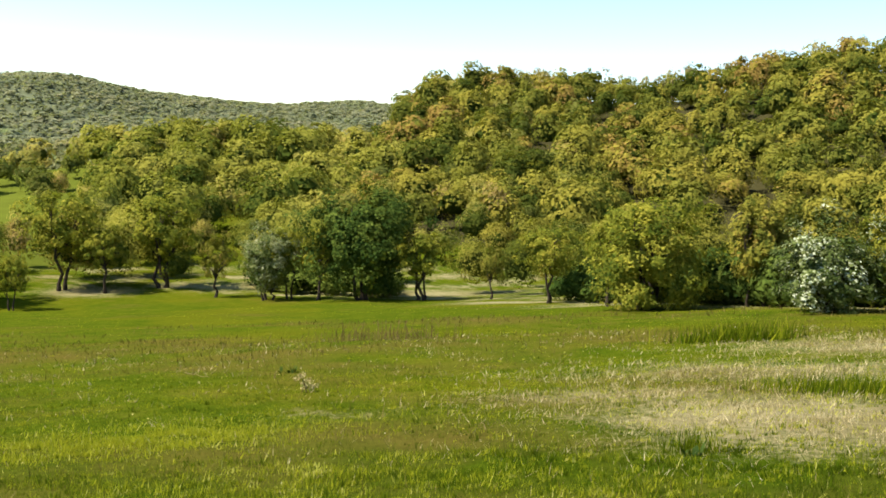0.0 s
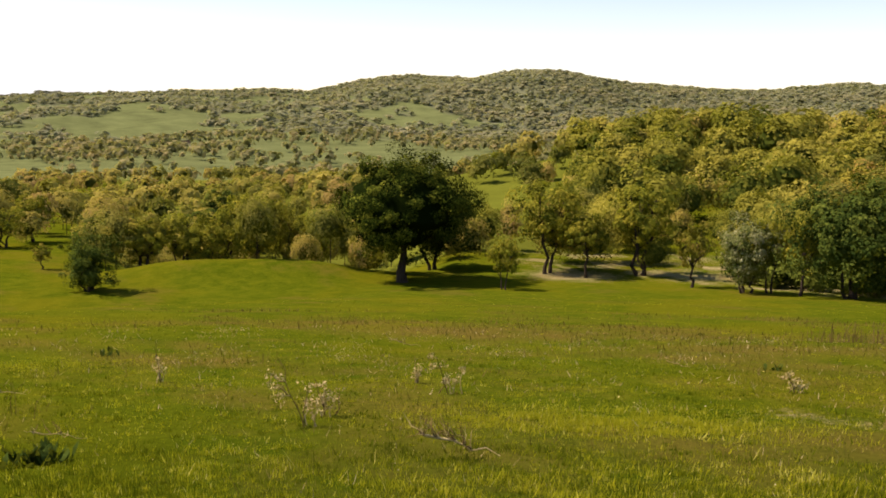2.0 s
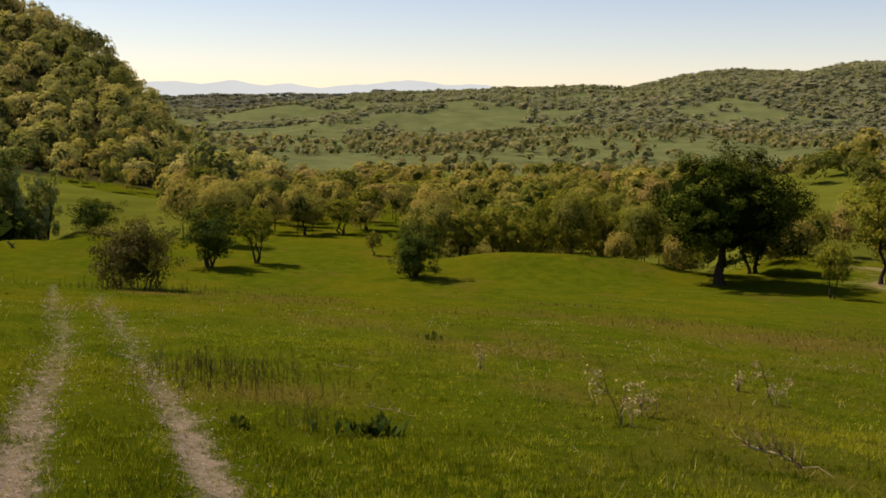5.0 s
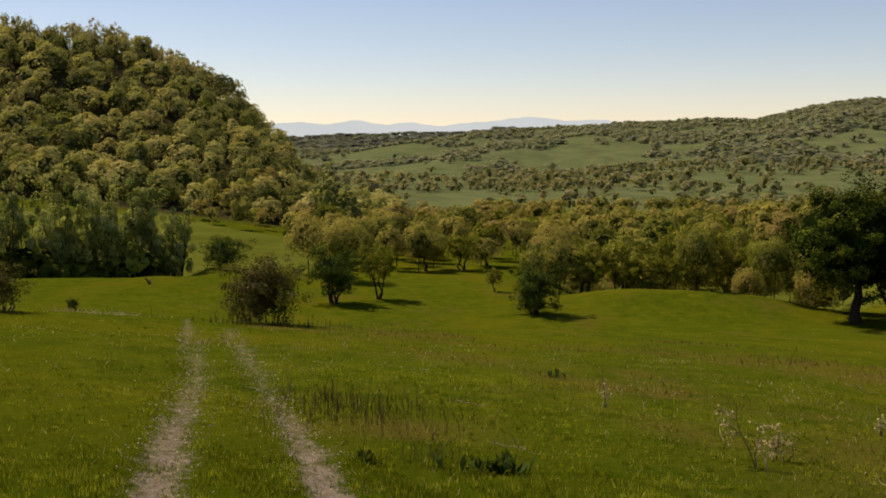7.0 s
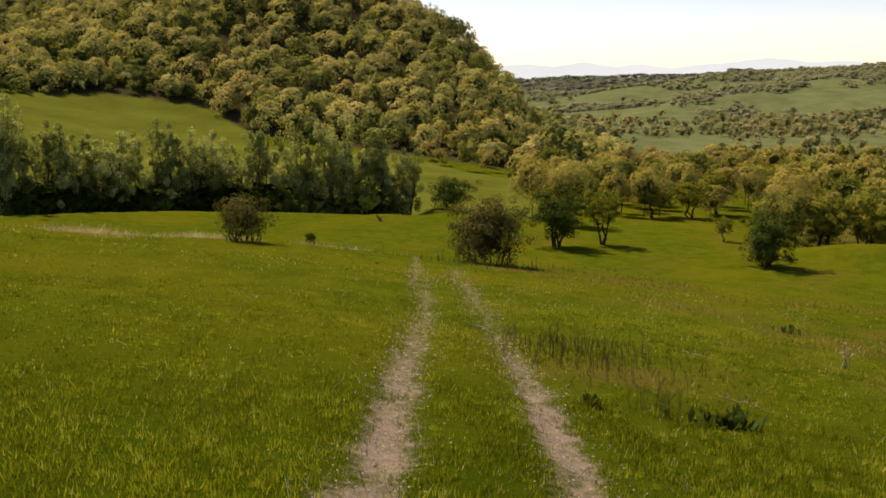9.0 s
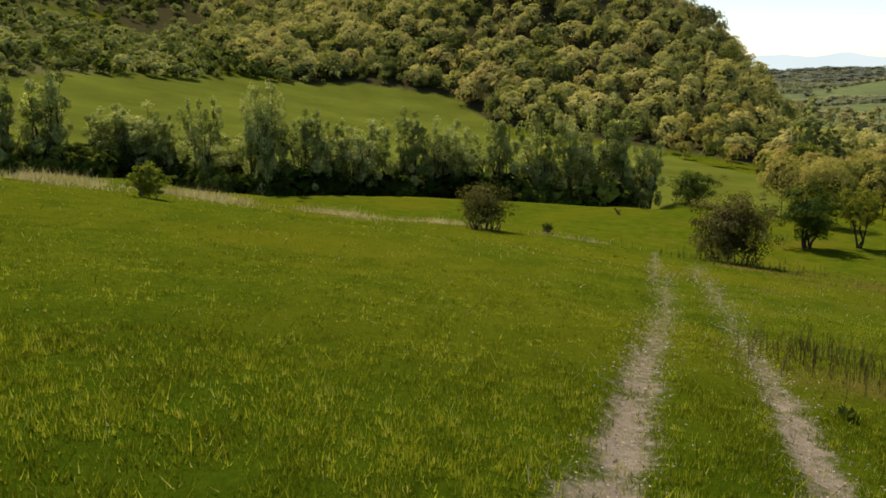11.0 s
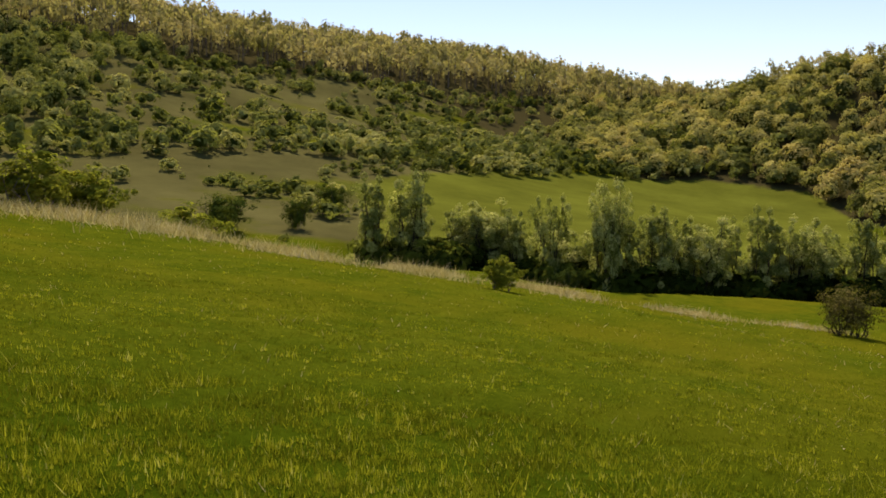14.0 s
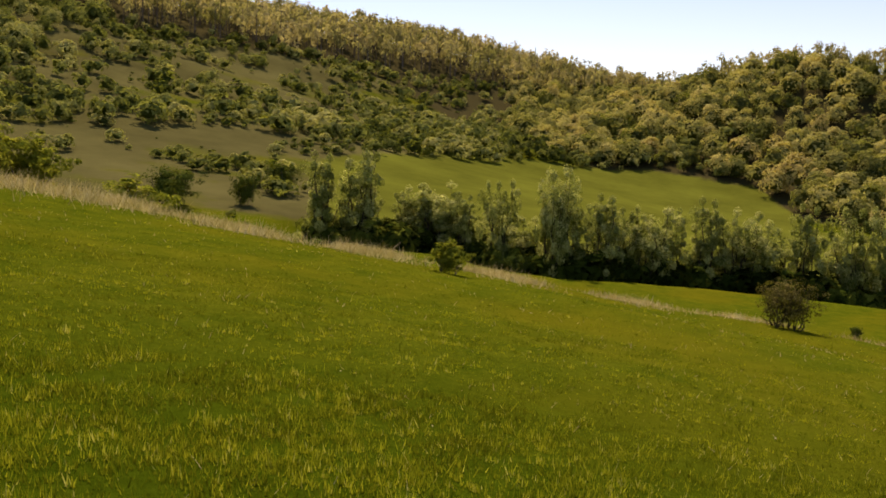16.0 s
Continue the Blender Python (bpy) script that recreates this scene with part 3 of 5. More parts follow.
# ---- woods on the hills: one object for each hillside ----
def crown_template(seed, count, size, dense=True, lobes=15, ball=2):
    """A crown of rounded lobes, leaf sprays over a solid heart, 1 m wide and high, foot at 0."""
    rng = np.random.RandomState(seed)
    d = rng.normal(0, 1, (lobes, 3))
    d /= np.linalg.norm(d, axis=1, keepdims=True)
    d[:, 2] = np.where(d[:, 2] < -0.35, -d[:, 2], d[:, 2])
    c = d * rng.uniform(0.24, 0.34, (lobes, 1)) * (1, 1, 1.12)
    rad = rng.uniform(0.12, 0.20, lobes)
    pick = rng.choice(lobes, count, p=rad ** 2 / (rad ** 2).sum())
    out = rng.normal(0, 1, (count, 3)) + 1.3 * d[pick] + (0, 0, 0.35)
    out /= np.linalg.norm(out, axis=1, keepdims=True)
    pos = c[pick] + out * (rad[pick] * rng.uniform(0.8 if dense else 0.2, 1.12, count))[:, None]
    low = rng.rand(count) < (0.3 if dense else 0.1)
    pos = np.where(low[:, None], out * rng.uniform(0.24, 0.36, (count, 1)), pos)
    nrm = 0.75 * out + 1.1 * pos / (np.linalg.norm(pos, axis=1, keepdims=True) + 1e-6) + rng.normal(0, 0.33, (count, 3))
    nrm /= np.linalg.norm(nrm, axis=1, keepdims=True)
    a = np.cross(nrm, rng.normal(0, 1, (count, 3)))
    a /= np.linalg.norm(a, axis=1, keepdims=True)
    b = np.cross(nrm, a)
    w = size * rng.uniform(0.55, 1.4, (count, 1))
    v = np.stack([pos - a * w * 0.55 - b * w * 0.5, pos - a * w * 0.35 + b * w * 0.55, pos + a * w * 0.75 + nrm * w * 0.2], 1).reshape(-1, 3) + (0, 0, 0.54)
    f = np.arange(count * 3).reshape(-1, 3)
    if not dense:
        return v, f, len(v)
    # added solid core: blocks light through the crown and is painted as its shade
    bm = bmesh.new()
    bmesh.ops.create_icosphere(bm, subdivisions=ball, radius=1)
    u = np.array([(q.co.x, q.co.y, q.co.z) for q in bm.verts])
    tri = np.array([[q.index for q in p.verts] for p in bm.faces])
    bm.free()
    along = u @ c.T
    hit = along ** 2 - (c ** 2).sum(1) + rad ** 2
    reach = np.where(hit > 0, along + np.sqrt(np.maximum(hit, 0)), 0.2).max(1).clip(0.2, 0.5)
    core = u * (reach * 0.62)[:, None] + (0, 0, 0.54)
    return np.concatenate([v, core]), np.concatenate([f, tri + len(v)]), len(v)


def trunk_template():
    v, f = tube([(0, 0, -0.1), (0.01, 0, 0.3), (0, 0.01, 0.62)], [0.013, 0.010, 0.006], 4)
    return v, np.concatenate([f[:, [0, 1, 2]], f[:, [0, 2, 3]]])


def woods(name, places, templates, mat, label, seed, tall=(6, 10), slim=(0.75, 1.1), trunks=None, tone_scale=45, sink=0.12, bias=None, bark=None):
    """Many crowns in one mesh; places are rows of x, y, size factor."""
    rng = np.random.RandomState(seed)
    vs, fs, ts, n = [], [], [], 0
    x, y = places[:, 0], places[:, 1]
    z = ground(x, y)
    drift = 0.5 + 0.3 * wave(x, y, tone_scale, seed + 1)
    if bias is not None:
        drift = drift + bias(x, y)
    for i in range(len(places)):
        tv, tf, leafy = templates[rng.randint(len(templates))]
        h = rng.uniform(*tall) * places[i, 2]
        w = h * rng.uniform(*slim)
        a = rng.uniform(0, 6.28)
        c, s = math.cos(a), math.sin(a)
        v = np.empty_like(tv)
        v[:, 0], v[:, 1], v[:, 2] = (tv[:, 0] * c - tv[:, 1] * s) * w + x[i], (tv[:, 0] * s + tv[:, 1] * c) * w + y[i], tv[:, 2] * h + z[i] - sink * h
        vs.append(v)
        fs.append(tf + n)
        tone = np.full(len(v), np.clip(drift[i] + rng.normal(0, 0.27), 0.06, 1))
        # solid cores take tone 0, the painted shade inside the crown
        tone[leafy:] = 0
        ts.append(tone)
        n += len(v)
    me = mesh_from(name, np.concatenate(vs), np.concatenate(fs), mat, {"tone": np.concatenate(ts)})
    ob = tagged(new(name, me), label, "woods", kind="stuff")
    if trunks is not None:
        vs, fs, n = [], [], 0
        tv, tf = trunk_template()
        for i in range(len(places)):
            h = trunks * places[i, 2] * rng.uniform(0.8, 1.2)
            vs.append(tv * (h, h, h) + (x[i], y[i], z[i]))
            fs.append(tf + n)
            n += len(tv)
        tagged(part("trunks", mesh_from("trunks", np.concatenate(vs), np.concatenate(fs), bark or BARK_GREY), ob), kind="stuff")
    return ob


def scatter(seed, az_range, r_range, step, keep):
    """Jittered places in a sector where keep(x, y, az, r) holds; step in metres."""
    rng = np.random.RandomState(seed)
    out = []
    r = r_range[0]
    while r < r_range[1]:
        n = max(1, int(radians(az_range[1] - az_range[0]) * r / step))
        az = az_range[0] + (np.arange(n) + rng.uniform(0, 1, n)) / n * (az_range[1] - az_range[0])
        rr = r + rng.uniform(-0.5, 0.5, n) * step
        out.append(np.stack([-rr * np.sin(np.radians(az)), rr * np.cos(np.radians(az)), az, rr], -1))
        r += step
    p = np.concatenate(out)
    ok = keep(p[:, 0], p[:, 1], p[:, 2], p[:, 3], rng)
    p = p[ok]
    return np.stack([p[:, 0], p[:, 1], rng.uniform(0.75, 1.2, len(p))], -1)


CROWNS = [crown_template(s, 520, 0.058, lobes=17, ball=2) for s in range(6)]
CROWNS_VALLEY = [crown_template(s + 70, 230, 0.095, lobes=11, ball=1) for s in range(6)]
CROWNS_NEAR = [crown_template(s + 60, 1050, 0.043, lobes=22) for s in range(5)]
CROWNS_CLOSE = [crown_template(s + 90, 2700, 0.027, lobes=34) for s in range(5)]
CROWNS_THIN = [crown_template(s + 40, 135, 0.082, False, 12) for s in range(5)]
CROWNS_SCRUB = [crown_template(s + 80, 170, 0.11, lobes=9, ball=1) for s in range(6)]
CROWNS_FAR = [crown_template(s + 20, 24, 0.28, lobes=6, ball=1) for s in range(5)]


def build_woods():
    def right_keep(x, y, az, r, rng):
        d = lift_of("right", x, y)
        d = np.minimum(d, lift_of("spur", x, y) + 25)
        inside = (d < 130 + 15 * wave(x, y, 40, 2)) & (r < 266) & (r > np.minimum(tree_row(az) + 9, 86) + 5 * wave(x, y, 30, 8))
        inside = inside | ((r < 100) & (r > tree_row(az) + 10 + 5 * wave(x, y, 30, 8)) & (az < -4))
        return inside & ~((np.abs(az - 0) < 1.5) & (r < 125)) & ~((az > 20) & (r > 112))
    p = scatter(1, (-33, 33), (44, 290), 6.6, right_keep)
    r, az = np.hypot(p[:, 0], p[:, 1]), np.degrees(np.arctan2(-p[:, 0], p[:, 1]))
    green = az + 5 * wave(p[:, 0], p[:, 1], 40, 39) > 4
    for side, mat, tint in ((green, LEAF_WOODS_GREEN, "fresh green"), (~green, LEAF_WOODS, "yellow-green")):
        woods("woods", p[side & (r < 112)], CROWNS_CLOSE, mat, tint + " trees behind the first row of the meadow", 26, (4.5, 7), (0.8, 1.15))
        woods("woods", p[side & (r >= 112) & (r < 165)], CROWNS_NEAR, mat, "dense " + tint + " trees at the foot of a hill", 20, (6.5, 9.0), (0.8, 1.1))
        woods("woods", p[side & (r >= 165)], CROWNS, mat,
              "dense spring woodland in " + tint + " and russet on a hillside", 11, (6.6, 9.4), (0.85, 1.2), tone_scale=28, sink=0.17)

    def top_keep(x, y, az, r, rng):
        return (lift_of("right", x, y) < 10) & (az < 3)
    q = scatter(12, (-33, 4), (235, 275), 4.6, top_keep)
    woods("woods", q[::2], CROWNS, LEAF_WOODS, "yellow-green trees along the hill crest", 30, (4.5, 6.5), (0.9, 1.2), sink=0.3)
    woods("woods", q[1::2], CROWNS_THIN, LEAF_THIN, "thin half-bare trees along the hill crest", 31, (6, 8.4), (0.5, 0.8), 9, sink=0.0, bark=BARK_GREY)

    def left_keep(x, y, az, r, rng):
        d = lift_of("left", x, y)
        steep = (d < 108 + 10 * wave(x, y, 40, 2)) & (r < np.interp(az, [61, 72, 81, 87, 94], [330, 358, 380, 415, 450]))
        return steep & (r > field_edge(az) + 4 * wave(x, y, 30, 6))
    woods("woods", scatter(2, (56, 94), (200, 400), 6.2, left_keep), CROWNS, LEAF_WOODS_COOL,
          "steep hill covered with backlit olive-green spring woodland", 12, (6, 9.0), (0.92, 1.25), tone_scale=30, sink=0.2)

    def crest_keep(x, y, az, r, rng):
        return (lift_of("left", x, y) < 9) & (az > 64.5)
    woods("woods", scatter(9, (64, 92), (312, 430), 4.0, crest_keep), CROWNS_THIN, LEAF_THIN,
          "row of thin bare-looking trees along the hill crest", 28, (6, 9), (0.45, 0.75), 10, sink=-0.05, bark=BARK_GREY)

    def back_keep(x, y, az, r, rng):
        d = lift_of("back", x, y)
        return (d < 95 + 10 * wave(x, y, 60, 2)) & (r < 520)
    woods("woods", scatter(3, (82, 134), (260, 520), 5.2, back_keep), CROWNS_THIN, LEAF_THIN,
          "thin-crowned woodland with bare grey trunks along a ridge", 13, (9.5, 12), (0.5, 0.78), 15, sink=0.04, bark=BARK_GREY)

    def belt_foot(az):
        """Lower edge of the tree belt across the pasture."""
        return np.interp(az, [104, 108, 111, 114, 117.5, 120.6, 124, 130], [196, 190, 193, 184, 176, 170, 167, 165])

    def scrub_keep(x, y, az, r, rng):
        d = lift_of("back", x, y)
        ragged = r + 3 * wave(x, y, 22, 17)
        hedge = (np.abs(ragged - 149) < 3.2) & (az > 107) & (az < 122) & (wave(x, y, 26, 18) > -0.55)
        low = (np.abs(ragged - 134) < 2.5) & (az > 105.5) & (az < 115) & (wave(x, y, 20, 20) > -0.2)
        belt = (ragged > belt_foot(az)) & (ragged < belt_foot(az) + 15) & (az > 106)
        upper = (r > belt_foot(az) + 15) & (wave(x, y, 36, 7) + 0.5 * wave(x, y, 15, 21) > 0.2)
        skirt = (az < 107.5) & (r > field_edge(az)) & (r < field_edge(az) + np.interp(az, [88, 96, 104], [130, 75, 60]))
        dens = 0.06 + 0.95 * hedge + 0.7 * low + 0.85 * belt + 0.7 * upper + 0.85 * skirt + 0.5 * (d < 104)
        field = (r < field_edge(az) + 4 * wave(x, y, 40, 6)) & (az < 105)
        return (d > 90) & ~field & (rng.rand(len(x)) < dens)
    p = scatter(4, (80, 134), (112, 390), 3.7, scrub_keep)
    r, az = np.hypot(p[:, 0], p[:, 1]), np.degrees(np.arctan2(-p[:, 0], p[:, 1]))
    tall = r > belt_foot(az) - 2
    woods("scrub", p[tall], CROWNS_SCRUB, LEAF_SCRUB, "scattered green bushes and small trees on a rough pasture slope", 14, (2.0, 5.6), (0.85, 1.35), sink=0.25)
    woods("scrub", p[~tall], CROWNS_SCRUB, LEAF_SCRUB, "low hedges of green bushes between strips of pasture", 36, (1.3, 3.3), (1.0, 1.6), sink=0.28)

    def clump_keep(x, y, az, r, rng):
        edge = np.interp(az, [117, 119, 121.1, 123.4, 126, 134], [300, 250, 220, 197, 177, 165])
        return (lift_of("back", x, y) > 88) & (r > edge + 6 * wave(x, y, 30, 37)) & (az > 117) & (rng.rand(len(x)) < 0.85)
    woods("woods", scatter(10, (105, 134), (150, 330), 5.6, clump_keep), CROWNS, LEAF_SCRUB,
          "clumps of taller green trees on the rough pasture slope", 34, (4, 7.2), (0.8, 1.1), sink=0.15)

    def low_keep(x, y, az, r, rng):
        field = (r < field_edge(az) + 2) & (az < 105)
        return ~field & (lift_of("back", x, y) > 90) & (rng.rand(len(x)) < 0.12 + 0.3 * wave(x, y, 25, 27))
    woods("scrub", scatter(7, (84, 134), (75, 340), 4.2, low_keep), CROWNS_FAR, LEAF_DARK,
          "low brambles dotted over the rough pasture", 24, (0.4, 1.3), (1.0, 2.4), sink=0.25)

    def valley_keep(x, y, az, r, rng):
        near = np.clip((330 - r) / 60, 0, 1)
        dens = near * (np.clip(1.25 - r / 420, 0.0, 1) + np.where(az < 34, 0.5, 0.0)) + np.where(r > 640, 0, 0.05) + np.where(r > 640, 0.85, 0.8) * (grove(x, y, az) > 0)
        dl = lift_of("left", x, y)
        clearing = (az > 19.5) & (az < 31) & (r > 114) & (r < 520) & (grove(x, y, az) < 1.1)
        return (rng.rand(len(x)) < dens) & (dl > 60) & ((az < 61.5) | (r > field_edge(az))) & ~clearing
    def edge_keep(x, y, az, r, rng):
        corridor = ((az > 49) & (az < 58.5) & (r < 112)) | (az > 61.5)
        return ~corridor & (r > 92 + 4 * wave(x, y, 25, 33)) & (rng.rand(len(x)) < 0.85)
    q = scatter(8, (31, 66), (90, 150), 6.0, edge_keep)
    near = np.hypot(q[:, 0], q[:, 1]) < 112
    woods("woods", q[near], CROWNS_CLOSE, LEAF_VALLEY, "tangled yellow-green trees at the lower meadow edge", 27, (3.5, 6), (0.75, 1.1), 4.6, sink=-0.02, bark=BARK)
    woods("woods", q[~near], CROWNS_NEAR, LEAF_VALLEY,
          "tangled yellow-green trees closing the lower end of the meadow", 25, (3.5, 6.5), (0.8, 1.2), sink=0.17)
    p = scatter(5, (-8, 68), (108, 1300), 7.9, valley_keep)
    r = np.hypot(p[:, 0], p[:, 1])
    near = (r < 330) & (r >= 165)
    mid = (r >= 330) & (r < 640)

    def russet(x, y):
        return 0.45 * bump_at(x, y, 54, 250, 70, 90) - 0.1
    woods("woods", p[r < 165], CROWNS_NEAR, LEAF_VALLEY, "yellow-green woodland edge behind the meadow trees", 19, (3.8, 6.2), (0.75, 1.1), 4.8, sink=-0.02, bias=russet, bark=BARK)
    woods("woods", p[near], CROWNS_VALLEY, LEAF_VALLEY, "spring woodland on the valley floor", 15, (4, 6.8), (0.8, 1.15), sink=0.17, bias=russet)
    woods("woods", p[mid], CROWNS_FAR, LEAF_MID_HAZE, "brownish-green groves in the valley", 18, (4, 7), (0.9, 1.3), tone_scale=90, sink=0.2)
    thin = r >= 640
    woods("woods", p[thin], CROWNS_FAR, LEAF_FAR_HAZE, "distant groves and hedges on the far valley side", 16, (3.6, 6.2), (1.5, 2.3), tone_scale=150, sink=0.3)

    def distant_keep(x, y, az, r, rng):
        return rng.rand(len(x)) < 0.8
    woods("woods", scatter(6, (38, 70), (1350, 2400), 21, distant_keep), CROWNS_FAR, LEAF_DISTANT_HAZE,
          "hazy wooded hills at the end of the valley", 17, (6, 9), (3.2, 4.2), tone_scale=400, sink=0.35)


build_woods()

# ---- trees of the meadow: azimuth, range, height, width ----
def place_all(kinds, rows, label, group, seed=0):
    """Copies of a few grown trees, each with its own size and turn."""
    rng = np.random.RandomState(seed)
    for i, (az, r, h, w) in enumerate(rows):
        ob, h0, w0 = kinds[i % len(kinds)]
        stand_copy(ob, az, r, h / h0, rng.uniform(0, 6.28), label, (w / w0) / (h / h0), group)


def grown(fn_rows):
    """Builds the first trees of a kind; they are taken away again once copied."""
    return [(make_tree(*a, **k), a[2], a[3]) for a, k in fn_rows]


def discard(kinds):
    for ob, _, _ in kinds:
        for o in (*ob.children_recursive, ob):
            bpy.data.objects.remove(o)


# the lone oak
az, r, h, w = [
    (30.09, 82.9, 11, 13.41),
][0]
oak = make_tree("oak_tree", 5, h, w * 0.93, 2.1, 1, 0.42, LEAF_OAK, BARK, 50599, 0.187, 120, 0.03, hollow=0.3, limbs=18, lump_size=0.66, heart=0.74, sway=0.025,
                label="large lone oak with a dense dark-green spreading crown", category="tree")
stand(oak, az, r, 1, 0.6)

orchard = grown([
    (("fruit_tree", 21, 6.5, 5.0, 2.0, 2, 0.17, LEAF_SPRING, BARK, 5979, 0.187, 30), dict(splay=0.22, limbs=14, thick=1.0, lump_size=0.85)),
    (("fruit_tree", 22, 6.2, 4.6, 2.1, 1, 0.18, LEAF_SPRING, BARK, 5290, 0.187, 26), dict(lean=0.08, limbs=14, thick=1.0, lump_size=0.85)),
    (("fruit_tree", 23, 6.0, 4.8, 1.8, 3, 0.15, LEAF_SPRING, BARK, 5979, 0.18, 28), dict(splay=0.2, limbs=14, thick=1.0, lump_size=0.85)),
    (("fruit_tree", 24, 6.4, 5.2, 2.0, 1, 0.20, LEAF_WOODS, BARK, 5750, 0.187, 26), dict(lean=-0.06, limbs=14, thick=1.0, lump_size=0.85))])
place_all(orchard, [
    (21.54, 89.1, 9.06, 6.85), (19.22, 86.8, 6, 3.69), (16.15, 89.5, 8.88, 6.87), (13.19, 82.1, 5.35, 3.16),
    (8.89, 79.7, 6.51, 3.3), (7.29, 78, 6, 3.46), (1.18, 75.5, 5.8, 5.14), (-2.97, 71.7, 4.15, 2.12),
    (-6.41, 58.2, 4.99, 3.79), (-9.89, 47.3, 4.47, 2.52), (57.15, 86.1, 5.29, 3.56), (50.36, 92.9, 2.3, 1.86),
], "small old fruit tree with sparse yellow-green spring leaves on the meadow", "trees on the meadow edge", 3)
lone = grown([
    (("broad_tree", 25, 5.4, 4.6, 0.75, 4, 0.11, LEAF_DARK, BARK, 9000, 0.13, 40), dict(splay=0.24, hollow=0.3, limbs=16)),
    (("broad_tree", 26, 5.4, 4.2, 0.25, 5, 0.10, LEAF_DARK, BARK, 9000, 0.13, 40), dict(splay=0.26, hollow=0.3, limbs=16, squat=True))])
place_all(lone, [
    (59.84, 83.3, 5.32, 5.27), (47.9, 80.1, 5.64, 4.22),
], "bushy dark-green tree on splayed stems alone on the meadow", "trees on the meadow edge", 5)
discard(lone)
place_all(orchard, [
    (24.02, 76.9, 4.47, 2.74),
], "slender young tree standing on the open meadow", "trees on the meadow edge", 8)
place_all(orchard[::-1], [(a, r, h + max(0.0, -13.2 - float(ground(*bearing(a, r)))), w * 1.2) for a, r, h, w in [
    (45.29, 93.4, 5.23, 4.96), (42.92, 94.8, 5.32, 4.03), (40.47, 96.5, 5.69, 3.53), (38.69, 99.7, 6.88, 5.53),
    (36.85, 101.3, 5.25, 3.58), (35.24, 103, 4.49, 3.34), (44.86, 92.6, 4.75, 3.66), (41.49, 94.6, 4.19, 3.91),
    (54.39, 109.9, 3.88, 3.88), (52.25, 111.9, 4.15, 4.08), (50.75, 118.1, 4.86, 3.82), (35.32, 99.5, 4.98, 4.11),
]], "small yellow-green tree at the lower meadow edge", "trees along the lower edge", 4)
discard(orchard)

dark = grown([
    (("broad_tree", 31, 7.5, 7.5, 0.6, 3, 0.18, LEAF_DARK, BARK, 13799, 0.194, 46), dict(splay=0.2, hollow=0.4)),
    (("broad_tree", 32, 5.5, 5.6, 0.1, 4, 0.14, LEAF_SPRING, BARK, 11959, 0.158, 44), dict(splay=0.2, hollow=0.4, squat=True)),
    (("broad_tree", 33, 5.0, 3.6, 0.7, 2, 0.12, LEAF_WOODS, BARK, 6899, 0.144, 30), dict(splay=0.2)),
    (("hawthorn_tree", 34, 4.2, 4.0, 0.1, 5, 0.07, LEAF_BLOSSOM, BARK, 11959, 0.108, 40), dict(splay=0.2, hollow=0.4, squat=True)),
    (("broad_tree", 35, 5.0, 4.0, 0.6, 2, 0.12, LEAF_SPRING, BARK, 7359, 0.144, 30), dict(splay=0.2)),
    (("hawthorn_tree", 36, 5.5, 4.6, 0.9, 3, 0.12, LEAF_FADED, BARK, 8280, 0.144, 34), dict(splay=0.2))])
ROUND = [
    (4.61, 76.1, 9, 9.22), (-12.02, 44.5, 5.39, 5.53), (-18.13, 45.5, 5.09, 3.22), (-21.6, 36.6, 3.9, 4.0),
    (-24.71, 37.5, 3.71, 2.43), (10.2, 78.9, 6.3, 4.9),
]
LABELS = ["broad dense green tree with several stems", "bushy yellow-green tree with low branches", "tree with orange-tinted young leaves",
          "hawthorn covered in white blossom", "bushy yellow-green tree beside a blossoming hawthorn", "grey-green tree in fading blossom"]
for kind, row, text in zip(dark, ROUND, LABELS):
    place_all([kind], [row], text, "trees on the meadow edge", 6)
shade = grown([(("broad_tree", 37, 7.5, 6.5, 1.2, 2, 0.2, LEAF_OAK, BARK, 16099, 0.194, 46), dict(hollow=0.3, heart=0.7))])
place_all(shade, [
    (28.29, 92.3, 8.45, 6.82),
], "dark-green tree standing behind the oak", "trees on the meadow edge", 9)
discard(dark)
discard(shade)

# bushes
bush = grown([
    (("bush", 41, 2.6, 3.4, 0.05, 14, 0.032, LEAF_BUSH, BARK, 11000, 0.072, 60), dict(splay=0.34, hollow=0.25, limbs=56, footing=0.28, lump_size=0.85)),
    (("bush", 42, 1.8, 2.2, 0.02, 7, 0.03, LEAF_DARK, BARK_GREY, 5979, 0.0648, 34), dict(splay=0.36, hollow=0.3, limbs=26, footing=0.2)),
    (("bush", 43, 1.2, 1.2, 0.02, 6, 0.02, LEAF_FRESH, BARK_GREY, 3449, 0.0648, 24), dict(splay=0.36, hollow=0.3, limbs=20, footing=0.2))])
bush += grown([(("bush", 44, 1.9, 2.3, 0.02, 26, 0.028, LEAF_BUSH, BARK, 3800, 0.065, 60), dict(splay=0.34, hollow=0.25, limbs=90, footing=0.26, lump_size=0.8))])
BUSHES = [
    (63.96, 37.2, 2.71, 3.62), (66.15, 106.9, 3.96, 5.53), (97.36, 30.2, 1.06, 1.22), (78.21, 35.4, 1.82, 2.28),
    (74.4, 80.1, 0.99, 1.14), (123.4, 45, 2.7, 4.2), (120.6, 46, 2.6, 3.0), (115.6, 46, 2.3, 3.6),
    (108.61, 60, 0.53, 2.1),
]
